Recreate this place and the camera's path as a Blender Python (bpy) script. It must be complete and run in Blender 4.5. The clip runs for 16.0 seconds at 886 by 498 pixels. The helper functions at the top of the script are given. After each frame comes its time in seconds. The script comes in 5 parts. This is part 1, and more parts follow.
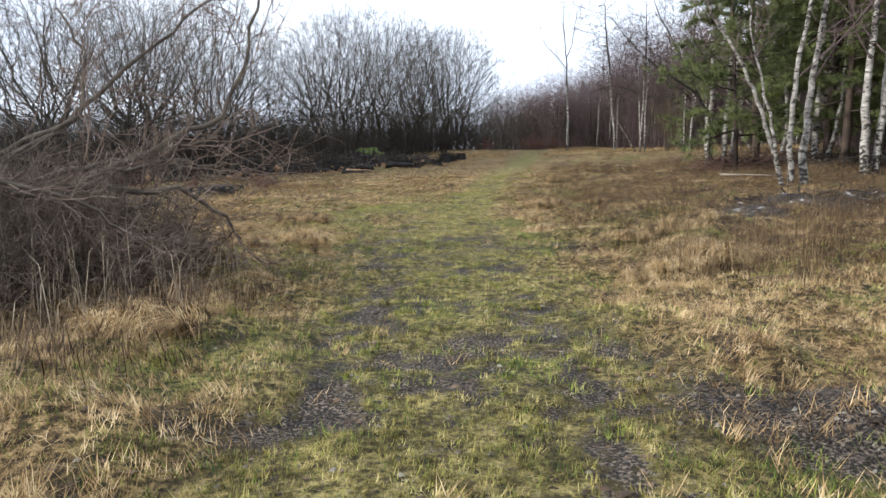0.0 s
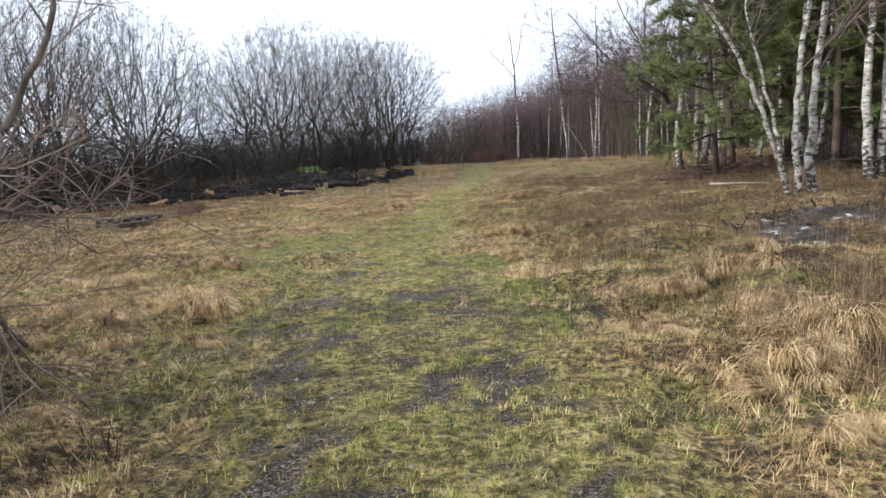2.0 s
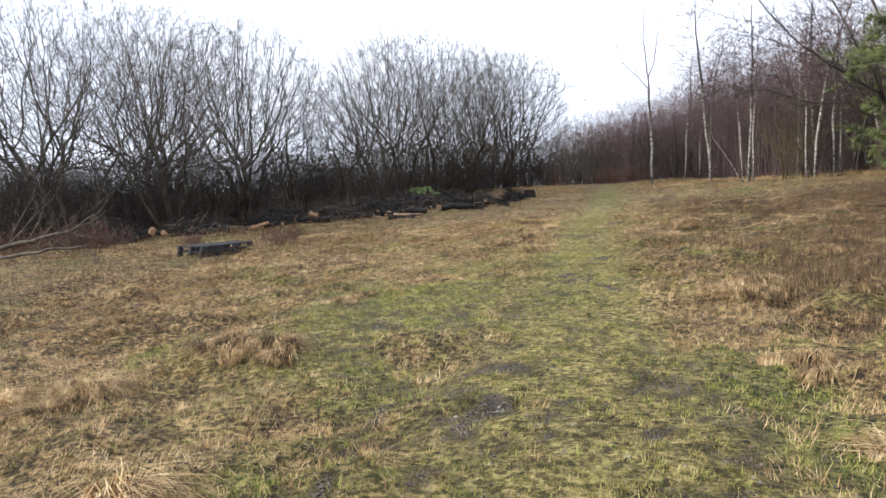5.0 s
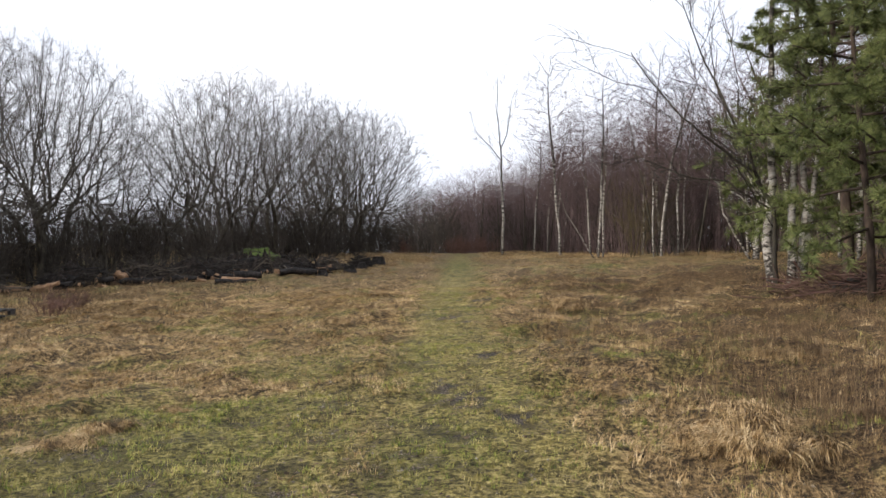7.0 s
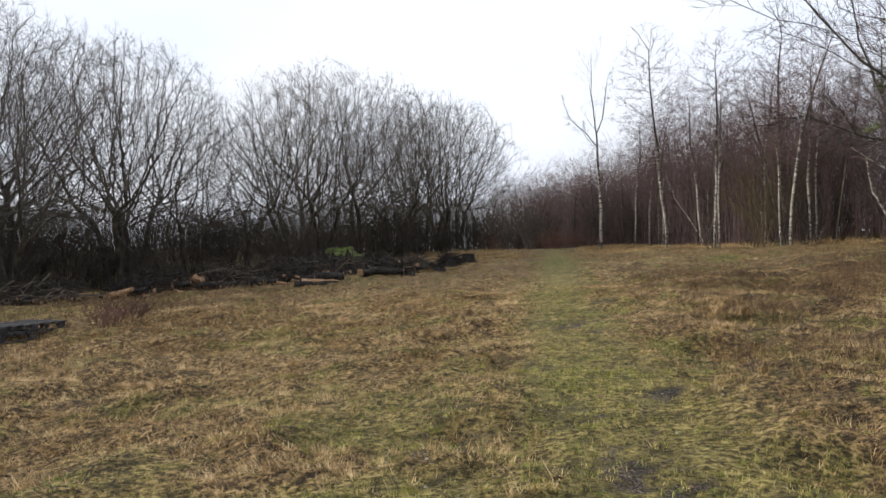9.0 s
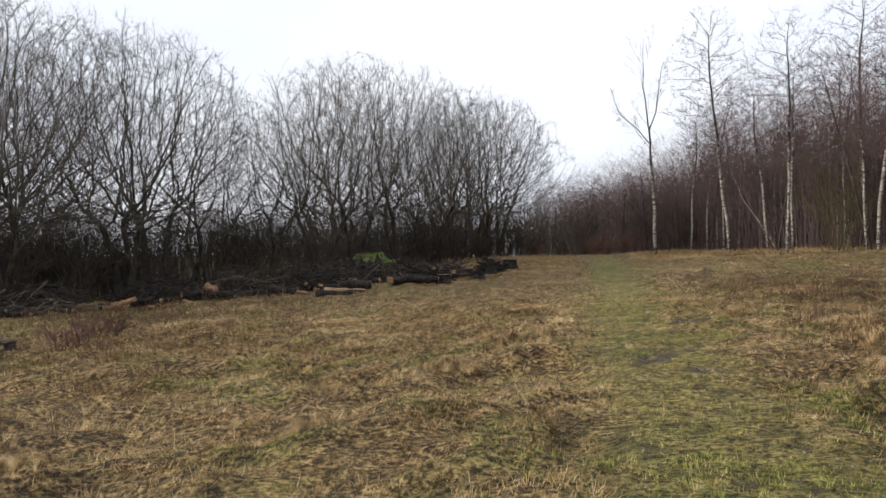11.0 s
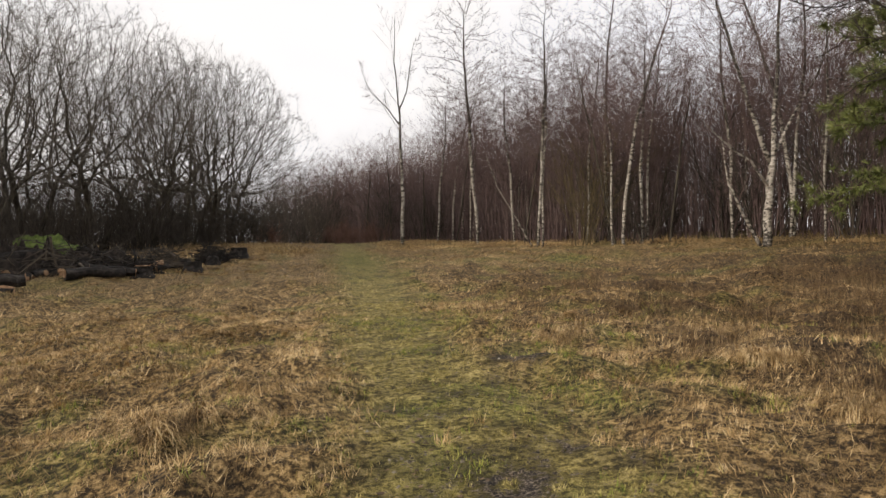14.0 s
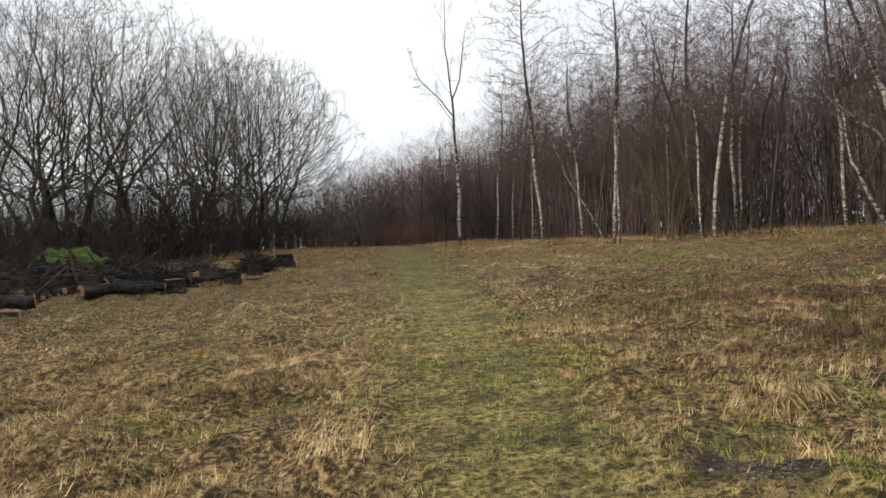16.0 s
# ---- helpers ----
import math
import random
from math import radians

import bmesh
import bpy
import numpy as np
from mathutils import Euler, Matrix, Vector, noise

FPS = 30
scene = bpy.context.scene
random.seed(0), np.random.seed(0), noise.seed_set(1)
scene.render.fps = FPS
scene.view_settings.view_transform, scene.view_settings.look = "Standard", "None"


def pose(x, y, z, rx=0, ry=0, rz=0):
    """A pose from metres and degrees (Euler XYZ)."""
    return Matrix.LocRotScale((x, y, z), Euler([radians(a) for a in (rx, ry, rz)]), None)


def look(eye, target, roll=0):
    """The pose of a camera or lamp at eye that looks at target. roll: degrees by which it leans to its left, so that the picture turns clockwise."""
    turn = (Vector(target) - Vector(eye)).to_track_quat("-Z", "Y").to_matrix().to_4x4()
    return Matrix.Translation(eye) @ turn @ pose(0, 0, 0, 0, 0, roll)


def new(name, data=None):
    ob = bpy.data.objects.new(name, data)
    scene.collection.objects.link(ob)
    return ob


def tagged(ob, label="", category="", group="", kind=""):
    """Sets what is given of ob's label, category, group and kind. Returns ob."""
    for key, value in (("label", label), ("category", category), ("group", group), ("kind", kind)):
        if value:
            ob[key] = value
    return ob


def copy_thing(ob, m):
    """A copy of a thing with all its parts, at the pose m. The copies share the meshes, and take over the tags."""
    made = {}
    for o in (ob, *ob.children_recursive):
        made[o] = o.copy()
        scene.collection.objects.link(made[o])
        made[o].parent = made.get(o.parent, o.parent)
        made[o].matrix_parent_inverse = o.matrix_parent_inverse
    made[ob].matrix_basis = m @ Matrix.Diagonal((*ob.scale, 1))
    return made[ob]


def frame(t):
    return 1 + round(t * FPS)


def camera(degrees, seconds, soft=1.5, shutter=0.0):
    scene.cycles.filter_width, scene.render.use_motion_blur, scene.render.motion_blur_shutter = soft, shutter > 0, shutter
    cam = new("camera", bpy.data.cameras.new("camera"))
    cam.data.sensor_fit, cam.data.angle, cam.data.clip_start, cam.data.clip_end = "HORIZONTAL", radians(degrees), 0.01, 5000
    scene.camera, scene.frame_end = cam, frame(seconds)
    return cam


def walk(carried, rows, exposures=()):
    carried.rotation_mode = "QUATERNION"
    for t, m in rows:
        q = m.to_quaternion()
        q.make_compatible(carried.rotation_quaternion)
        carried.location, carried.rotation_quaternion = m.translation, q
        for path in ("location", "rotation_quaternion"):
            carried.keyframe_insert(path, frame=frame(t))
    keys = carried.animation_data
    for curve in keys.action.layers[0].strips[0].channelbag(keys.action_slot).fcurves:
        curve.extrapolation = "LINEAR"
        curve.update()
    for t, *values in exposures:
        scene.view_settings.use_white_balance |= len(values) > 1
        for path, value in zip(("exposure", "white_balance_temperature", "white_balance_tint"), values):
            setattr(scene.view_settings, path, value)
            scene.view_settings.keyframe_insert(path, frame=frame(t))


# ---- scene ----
cam = camera(64.8, 16.0)
PATH = [
    (0, (0.134, -0.259, 1.205), (0.111, 1.724, 0.941), -0.6),
    (0.5, (0.041, 0.533, 1.22), (-0.026, 2.51, 0.921), -5.1),
    (1, (0.013, 1.332, 1.226), (-0.018, 3.316, 0.976), -4.6),
    (1.5, (0.067, 2.183, 1.24), (0.041, 4.17, 1.008), -2.5),
    (2, (0.087, 2.988, 1.261), (0.207, 4.971, 1.035), -2.6),
    (2.5, (0.065, 3.775, 1.253), (0.012, 5.763, 1.041), -3.3),
    (3, (-0.002, 4.588, 1.265), (-0.051, 6.57, 1.0), -3.7),
    (3.5, (-0.116, 5.432, 1.281), (-0.254, 7.409, 1.007), -2.0),
    (4, (-0.199, 6.225, 1.287), (-0.402, 8.204, 1.084), -2.6),
    (6.5, (-0.564, 10.474, 1.343), (-0.65, 12.469, 1.236), 0.8),
    (7, (-0.479, 11.456, 1.356), (-0.23, 13.44, 1.381), 0.2),
    (7.5, (-0.406, 12.335, 1.33), (-0.11, 14.309, 1.207), -1.8),
    (8, (-0.468, 13.1, 1.285), (0.195, 14.987, 1.244), -1.1),
    (8.5, (-0.623, 13.907, 1.225), (-0.454, 15.898, 1.328), -1.9),
    (9, (-0.622, 14.727, 1.271), (-0.616, 16.727, 1.293), -1.2),
    (11.5, (-0.427, 18.872, 1.248), (-0.549, 20.867, 1.311), -1.3),
    (12, (-0.288, 19.844, 1.253), (0.032, 21.816, 1.347), -1.2),
    (12.5, (-0.148, 20.778, 1.301), (0.148, 22.755, 1.341), -1.5),
    (13, (-0.031, 21.641, 1.275), (0.628, 23.53, 1.293), -0.4),
    (13.5, (0.022, 22.458, 1.317), (0.706, 24.336, 1.256), -0.1),
    (14, (0.064, 23.256, 1.305), (0.679, 25.158, 1.305), -0.3),
    (14.5, (0.165, 24.067, 1.374), (0.545, 26.029, 1.304), -1.5),
    (15, (0.337, 24.835, 1.332), (0.912, 26.751, 1.34), -0.6),
    (15.5, (0.465, 25.622, 1.349), (0.921, 27.568, 1.39), -1.0),
    (16, (0.581, 26.472, 1.386), (1.052, 28.416, 1.387), -2.1),
]
walk(cam, [(t, look(e, g, r)) for t, e, g, r in PATH],
     [(0, 0.4, 5700, 9), (3.5, 0.64, 5600, 10), (4.2, 0.6, 5700, 11), (6.5, 0.3, 6000, 13), (8, -0.12, 6300, 13), (9, -0.07, 6100, 11), (12, -0.09, 6400, 12), (13.5, -0.22, 6900, 15), (14.5, -0.06, 6700, 10), (16, -0.05, 6400, 8)])

# ---- sky, sun ----
world = bpy.data.worlds.new("world")
scene.world = world
world.use_nodes = True
wn, wl = world.node_tree.nodes, world.node_tree.links
SUN_AZ, SUN_EL = -105.0, 21.0        # degrees: from the walker's left, low winter sun behind thin cloud
sky = wn.new("ShaderNodeTexSky")
sky.sky_type = 'NISHITA'
sky.sun_disc = False
sky.sun_elevation, sky.sun_rotation = radians(SUN_EL), radians(SUN_AZ)
sky.dust_density, sky.air_density = 4.0, 1.0
dim = wn.new("ShaderNodeVectorMath"); dim.operation = 'SCALE'; dim.inputs[3].default_value = 0.09
wl.new(sky.outputs[0], dim.inputs[0])
wco = wn.new("ShaderNodeTexCoord")
wmap = wn.new("ShaderNodeMapping"); wmap.inputs[3].default_value = (1.0, 1.0, 2.6)
wl.new(wco.outputs["Generated"], wmap.inputs[0])
wnoise = wn.new("ShaderNodeTexNoise"); wnoise.inputs["Scale"].default_value = 2.2; wnoise.inputs["Detail"].default_value = 5
wl.new(wmap.outputs[0], wnoise.inputs["Vector"])
wramp = wn.new("ShaderNodeValToRGB")
wramp.color_ramp.elements[0].position, wramp.color_ramp.elements[0].color = 0.3, (0.88, 0.91, 0.97, 1)
wramp.color_ramp.elements[1].position, wramp.color_ramp.elements[1].color = 0.62, (1.0, 1.0, 1.0, 1)
wl.new(wnoise.outputs[0], wramp.inputs[0])
wmix = wn.new("ShaderNodeMix"); wmix.data_type = 'RGBA'; wmix.inputs[0].default_value = 0.88
wl.new(dim.outputs[0], wmix.inputs[6]); wl.new(wramp.outputs[0], wmix.inputs[7])
wl.new(wmix.outputs[2], wn["Background"].inputs[0])
wn["Background"].inputs[1].default_value = 1.26

sun = new("sun", bpy.data.lights.new("sun", 'SUN'))
sun.data.energy, sun.data.angle, sun.data.color = 2.8, radians(6), (1.0, 0.92, 0.80)
az, el = radians(SUN_AZ), radians(SUN_EL)
sun.matrix_basis = look((0, 0, 40), Vector((0, 0, 40)) - Vector((math.sin(az) * math.cos(el), math.cos(az) * math.cos(el), math.sin(el))))


# ---- materials ----
def material(name, colours, scale=6.0, rough=0.85, bump=0.4, bump_scale=40.0, stretch=(1, 1, 1), patch=0.5, spread=0.12, world_space=False, spec=0.25):
    """A weathered surface: a ramp of colours on grain, dimmed and lit by broad patches, with fine relief and a tint per object."""
    m = bpy.data.materials.new(name)
    m.use_nodes = True
    n, l = m.node_tree.nodes, m.node_tree.links
    b = n["Principled BSDF"]
    if world_space:
        src = n.new("ShaderNodeNewGeometry").outputs["Position"]
    else:
        src = n.new("ShaderNodeTexCoord").outputs["Object"]
    mp = n.new("ShaderNodeMapping"); mp.inputs[3].default_value = stretch
    l.new(src, mp.inputs[0])
    g = n.new("ShaderNodeTexNoise"); g.inputs["Scale"].default_value = scale; g.inputs["Detail"].default_value = 6; g.inputs["Roughness"].default_value = 0.62
    l.new(mp.outputs[0], g.inputs["Vector"])
    ramp = n.new("ShaderNodeValToRGB")
    els = ramp.color_ramp.elements
    for i, c in enumerate(colours):
        p = 0.3 + 0.4 * i / max(1, len(colours) - 1)
        e = els[i] if i < 2 else els.new(p)
        e.position, e.color = p, (*c, 1)
    l.new(g.outputs[0], ramp.inputs[0])
    big = n.new("ShaderNodeTexNoise"); big.inputs["Scale"].default_value = patch; big.inputs["Detail"].default_value = 3
    l.new(src, big.inputs["Vector"])
    info = n.new("ShaderNodeObjectInfo")
    add = n.new("ShaderNodeMath"); add.operation = 'ADD'
    l.new(big.outputs[0], add.inputs[0]); l.new(info.outputs["Random"], add.inputs[1])
    rng = n.new("ShaderNodeMapRange")
    rng.inputs[1].default_value, rng.inputs[2].default_value = 0.3, 1.7
    rng.inputs[3].default_value, rng.inputs[4].default_value = 1 - 2 * spread, 1 + 2 * spread
    l.new(add.outputs[0], rng.inputs[0])
    hsv = n.new("ShaderNodeHueSaturation")
    l.new(ramp.outputs[0], hsv.inputs["Color"]); l.new(rng.outputs[0], hsv.inputs["Value"])
    l.new(hsv.outputs[0], b.inputs["Base Color"])
    b.inputs["Roughness"].default_value = rough
    b.inputs["Specular IOR Level"].default_value = spec
    if bump:
        f = n.new("ShaderNodeTexNoise"); f.inputs["Scale"].default_value = bump_scale; f.inputs["Detail"].default_value = 4
        l.new(mp.outputs[0], f.inputs["Vector"])
        bp = n.new("ShaderNodeBump"); bp.inputs["Strength"].default_value = bump; bp.inputs["Distance"].default_value = 0.02
        l.new(f.outputs[0], bp.inputs["Height"]); l.new(bp.outputs[0], b.inputs["Normal"])
    return m


def blade_material(name, colours, patch=0.6, dark=0.6):
    """Grass: every blade takes its own tone; broad patches shift it."""
    m = bpy.data.materials.new(name)
    m.use_nodes = True
    n, l = m.node_tree.nodes, m.node_tree.links
    b = n["Principled BSDF"]
    geo = n.new("ShaderNodeNewGeometry")
    nz = n.new("ShaderNodeTexNoise"); nz.inputs["Scale"].default_value = patch; nz.inputs["Detail"].default_value = 4
    l.new(geo.outputs["Position"], nz.inputs["Vector"])
    tuft = n.new("ShaderNodeTexNoise"); tuft.inputs["Scale"].default_value = 8.5; tuft.inputs["Detail"].default_value = 2
    l.new(geo.outputs["Position"], tuft.inputs["Vector"])
    tone = n.new("ShaderNodeMath"); tone.operation = 'MULTIPLY_ADD'; tone.inputs[1].default_value = 2.2; tone.inputs[2].default_value = -0.98
    l.new(tuft.outputs[0], tone.inputs[0])
    mx = n.new("ShaderNodeMath"); mx.operation = 'MULTIPLY_ADD'; mx.inputs[1].default_value = 0.45
    sh = n.new("ShaderNodeMath"); sh.operation = 'MULTIPLY_ADD'; sh.inputs[1].default_value = 1.1
    l.new(nz.outputs[0], sh.inputs[0])
    l.new(tone.outputs[0], sh.inputs[2])
    low = n.new("ShaderNodeMath"); low.operation = 'ADD'; low.inputs[1].default_value = -0.42
    l.new(sh.outputs[0], low.inputs[0])
    l.new(geo.outputs["Random Per Island"], mx.inputs[0]); l.new(low.outputs[0], mx.inputs[2])
    ramp = n.new("ShaderNodeValToRGB")
    els = ramp.color_ramp.elements
    for i, c in enumerate(colours):
        p = 0.1 + 0.8 * i / max(1, len(colours) - 1)
        e = els[i] if i < 2 else els.new(p)
        e.position, e.color = p, (1.05 * c[0], 1.06 * c[1], c[2], 1)
    l.new(mx.outputs[0], ramp.inputs[0])
    l.new(ramp.outputs[0], b.inputs["Base Color"])
    b.inputs["Roughness"].default_value = 0.7
    b.inputs["Specular IOR Level"].default_value = 0.2
    return m


BARK_DARK = material("dark_bark", [(0.022, 0.019, 0.015), (0.058, 0.05, 0.038), (0.12, 0.105, 0.074)], 5, 0.9, 0.6, 30, (1, 1, 0.25), 0.3)
TWIG_DARK = material("grey_twigs", [(0.055, 0.049, 0.043), (0.108, 0.096, 0.082), (0.17, 0.152, 0.125)], 3, 0.85, 0, patch=0.25, spread=0.15)
TWIG_BIRCH = material("purple_twigs", [(0.06, 0.040, 0.038), (0.12, 0.082, 0.077), (0.19, 0.137, 0.124)], 3, 0.8, 0, patch=0.25, spread=0.15)
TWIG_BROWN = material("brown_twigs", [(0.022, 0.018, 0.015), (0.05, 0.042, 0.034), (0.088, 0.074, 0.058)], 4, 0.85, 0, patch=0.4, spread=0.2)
TWIG_RED = material("reddish_stems", [(0.06, 0.03, 0.025), (0.12, 0.065, 0.05), (0.17, 0.11, 0.08)], 4, 0.85, 0, patch=0.6, spread=0.15)
TWIG_OLIVE = material("olive_stems", [(0.04, 0.031, 0.017), (0.085, 0.066, 0.033), (0.14, 0.11, 0.055)], 4, 0.85, 0, patch=0.4, spread=0.12)
TWIG_PALE = material("dead_grey_branch", [(0.045, 0.034, 0.026), (0.10, 0.08, 0.06), (0.18, 0.15, 0.11)], 5, 0.85, 0.5, 45, (1, 1, 1), 0.8)
TWIG_DRY = material("dry_brown_twigs", [(0.055, 0.038, 0.029), (0.13, 0.093, 0.07), (0.22, 0.165, 0.125)], 4, 0.85, 0, patch=0.5, spread=0.2)
WOOD_BLACK = material("wet_dark_log", [(0.008, 0.007, 0.007), (0.02, 0.017, 0.015), (0.055, 0.047, 0.04)], 6, 0.85, 0.6, 25, (1, 1, 1), 0.8, 0.2)
WOOD_CUT = material("fresh_cut_wood", [(0.15, 0.08, 0.042), (0.27, 0.16, 0.085), (0.40, 0.28, 0.18)], 9, 0.75, 0.3, 40, (1, 1, 1), 1.5)
WOOD_GREY = material("weathered_pallet_wood", [(0.018, 0.018, 0.019), (0.04, 0.04, 0.042), (0.09, 0.09, 0.09)], 7, 0.8, 0.4, 50, (0.3, 3, 3), 1.2)
WOOD_POLE = material("bleached_pole", [(0.35, 0.31, 0.24), (0.5, 0.45, 0.37)], 6, 0.8, 0.3, 40, (1, 1, 1), 1.0)
MOSS = material("green_moss", [(0.03, 0.046, 0.012), (0.075, 0.105, 0.024), (0.14, 0.175, 0.05)], 4, 0.95, 0.9, 18, (1, 1, 1), 0.8)
ASH = material("charred_ground", [(0.008, 0.007, 0.007), (0.012, 0.011, 0.011), (0.02, 0.018, 0.017), (0.06, 0.056, 0.053), (0.55, 0.54, 0.52)], 3.4, 0.9, 0.8, 25)
EARTH = material("dark_earth_heap", [(0.008, 0.007, 0.006), (0.022, 0.017, 0.014), (0.06, 0.045, 0.033)], 5, 0.9, 0.9, 16)
NEEDLES = blade_material("pine_needles", [(0.045, 0.052, 0.017), (0.105, 0.125, 0.038), (0.20, 0.21, 0.08)], 0.8)
BARK_PINE = material("pine_bark", [(0.025, 0.019, 0.015), (0.06, 0.043, 0.032), (0.11, 0.078, 0.056)], 6, 0.9, 0.7, 30, (1, 1, 0.35), 0.3)

STRAW = blade_material("straw_grass", [(0.05, 0.03, 0.014), (0.24, 0.152, 0.068), (0.46, 0.305, 0.145), (0.68, 0.51, 0.30)], 0.5)
GREEN = blade_material("green_grass", [(0.045, 0.065, 0.014), (0.15, 0.19, 0.03), (0.28, 0.29, 0.06), (0.42, 0.36, 0.12)], 0.7)
OLIVE = blade_material("olive_turf", [(0.07, 0.058, 0.018), (0.20, 0.168, 0.050), (0.36, 0.295, 0.10), (0.54, 0.44, 0.20)], 0.9)
HEATH = blade_material("dead_weed_stalks", [(0.03, 0.018, 0.010), (0.082, 0.05, 0.026), (0.165, 0.106, 0.057), (0.29, 0.205, 0.118)], 0.5)
PALE = blade_material("pale_dead_stalks", [(0.16, 0.12, 0.08), (0.28, 0.22, 0.16), (0.42, 0.35, 0.26)], 1.0)


def birch_bark():
    m = material("birch_bark", [(0.12, 0.10, 0.08), (0.34, 0.31, 0.265), (0.58, 0.54, 0.48)], 3, 0.7, 0.4, 30, (1, 1, 2.5), 0.5, 0.1)
    n, l = m.node_tree.nodes, m.node_tree.links
    b = n["Principled BSDF"]
    was = b.inputs["Base Color"].links[0].from_socket
    co = n.new("ShaderNodeTexCoord")
    mp = n.new("ShaderNodeMapping"); mp.inputs[3].default_value = (3.4, 3.4, 6.5)
    l.new(co.outputs["Object"], mp.inputs[0])
    nz = n.new("ShaderNodeTexNoise"); nz.inputs["Scale"].default_value = 1.6; nz.inputs["Detail"].default_value = 5; nz.inputs["Roughness"].default_value = 0.7
    l.new(mp.outputs[0], nz.inputs["Vector"])
    sep = n.new("ShaderNodeSeparateXYZ"); l.new(co.outputs["Object"], sep.inputs[0])
    low = n.new("ShaderNodeMapRange")          # old birches have cracked, black bark at the foot
    low.inputs[1].default_value, low.inputs[2].default_value, low.inputs[3].default_value, low.inputs[4].default_value = 0.0, 2.4, 0.13, 0.0
    l.new(sep.outputs[2], low.inputs[0])
    ad = n.new("ShaderNodeMath"); ad.operation = 'ADD'
    high = n.new("ShaderNodeMapRange")         # the young wood high up is brown
    high.inputs[1].default_value, high.inputs[2].default_value, high.inputs[3].default_value, high.inputs[4].default_value = 2.0, 6.5, 0.0, 0.16
    l.new(sep.outputs[2], high.inputs[0])
    both = n.new("ShaderNodeMath"); both.operation = 'ADD'
    l.new(low.outputs[0], both.inputs[0]); l.new(high.outputs[0], both.inputs[1])
    l.new(nz.outputs[0], ad.inputs[0]); l.new(both.outputs[0], ad.inputs[1])
    rp = n.new("ShaderNodeValToRGB")
    rp.color_ramp.elements[0].position, rp.color_ramp.elements[1].position = 0.55, 0.63
    l.new(ad.outputs[0], rp.inputs[0])
    mix = n.new("ShaderNodeMix"); mix.data_type = 'RGBA'
    mix.inputs[7].default_value = (0.035, 0.029, 0.023, 1)
    l.new(rp.outputs[0], mix.inputs[0]); l.new(was, mix.inputs[6])
    l.new(mix.outputs[2], b.inputs["Base Color"])
    return m


BIRCH = birch_bark()


# ---- land ----
def smooth(a, b, v):
    t = np.clip((np.asarray(v, float) - a) / (b - a), 0, 1)
    return t * t * (3 - 2 * t)


LATTICE = np.random.RandomState(7).rand(256, 256)


def vnoise(x, y, size, seed=0):
    """Smooth value noise, 0 to 1, with cells of that size."""
    u, v = np.asarray(x, float) / size + seed * 17.3 + 1000, np.asarray(y, float) / size + seed * 9.1 + 1000
    i, j = np.floor(u).astype(int), np.floor(v).astype(int)
    a, b = u - i, v - j
    a, b = a * a * (3 - 2 * a), b * b * (3 - 2 * b)
    L = lambda p, q: LATTICE[p % 256, q % 256]
    return (L(i, j) * (1 - a) + L(i + 1, j) * a) * (1 - b) + (L(i, j + 1) * (1 - a) + L(i + 1, j + 1) * a) * b


def fbm(x, y, size, seed=0):
    return 0.5 * vnoise(x, y, size, seed) + 0.3 * vnoise(x, y, size / 2.1, seed + 1) + 0.2 * vnoise(x, y, size / 4.3, seed + 2)


def track(y):
    """Where the middle of the trodden green way lies."""
    return np.interp(y, [-2, 3, 6, 9, 12, 15, 18, 22, 27, 30, 34, 38, 42, 54, 70], [0.2, 0.2, 0.14, 0.0, -0.05, 0.2, 0.58, 0.98, 1.58, 1.92, 2.55, 3.3, 3.95, 5.9, 8.4])


def lie(x, y):
    """The lie of the land, without its small bumps."""
    u, s = np.clip(x, -24, 27) / 15, np.clip(y, -1, 72) / 50
    z = 0.131 + 0.114 * u - 1.086 * s + 1.606 * s**2 + 1.418 * u * s - 0.057 * s**3 - 1.069 * u * s * s + 0.229 * u * u
    return z


# trodden muddy places: middle and half widths
MUDDY = ((0.03, 3.5, 0.35, 0.4), (0.95, 3.6, 0.5, 0.35), (-0.5, 2.7, 0.6, 0.45), (0.38, 4.0, 0.4, 0.25), (-0.56, 5.8, 0.25, 0.6), (-0.5, 12.6, 0.35, 1.2), (-0.3, 8.4, 0.35, 0.5),
         (0.34, 7.5, 0.4, 0.5), (1.0, 9.6, 0.3, 0.9), (0.58, 10.3, 0.3, 0.5), (-0.9, 10.0, 0.3, 0.7), (0.6, 18.6, 0.35, 1.0), (0.9, 17.4, 0.3, 0.5), (1.6, 26.7, 0.3, 0.35),
         (2.25, 27.0, 0.5, 0.4), (1.9, 25.7, 0.25, 0.3), (1.4, 21.0, 0.3, 0.6), (3.0, 29.6, 0.4, 0.4))


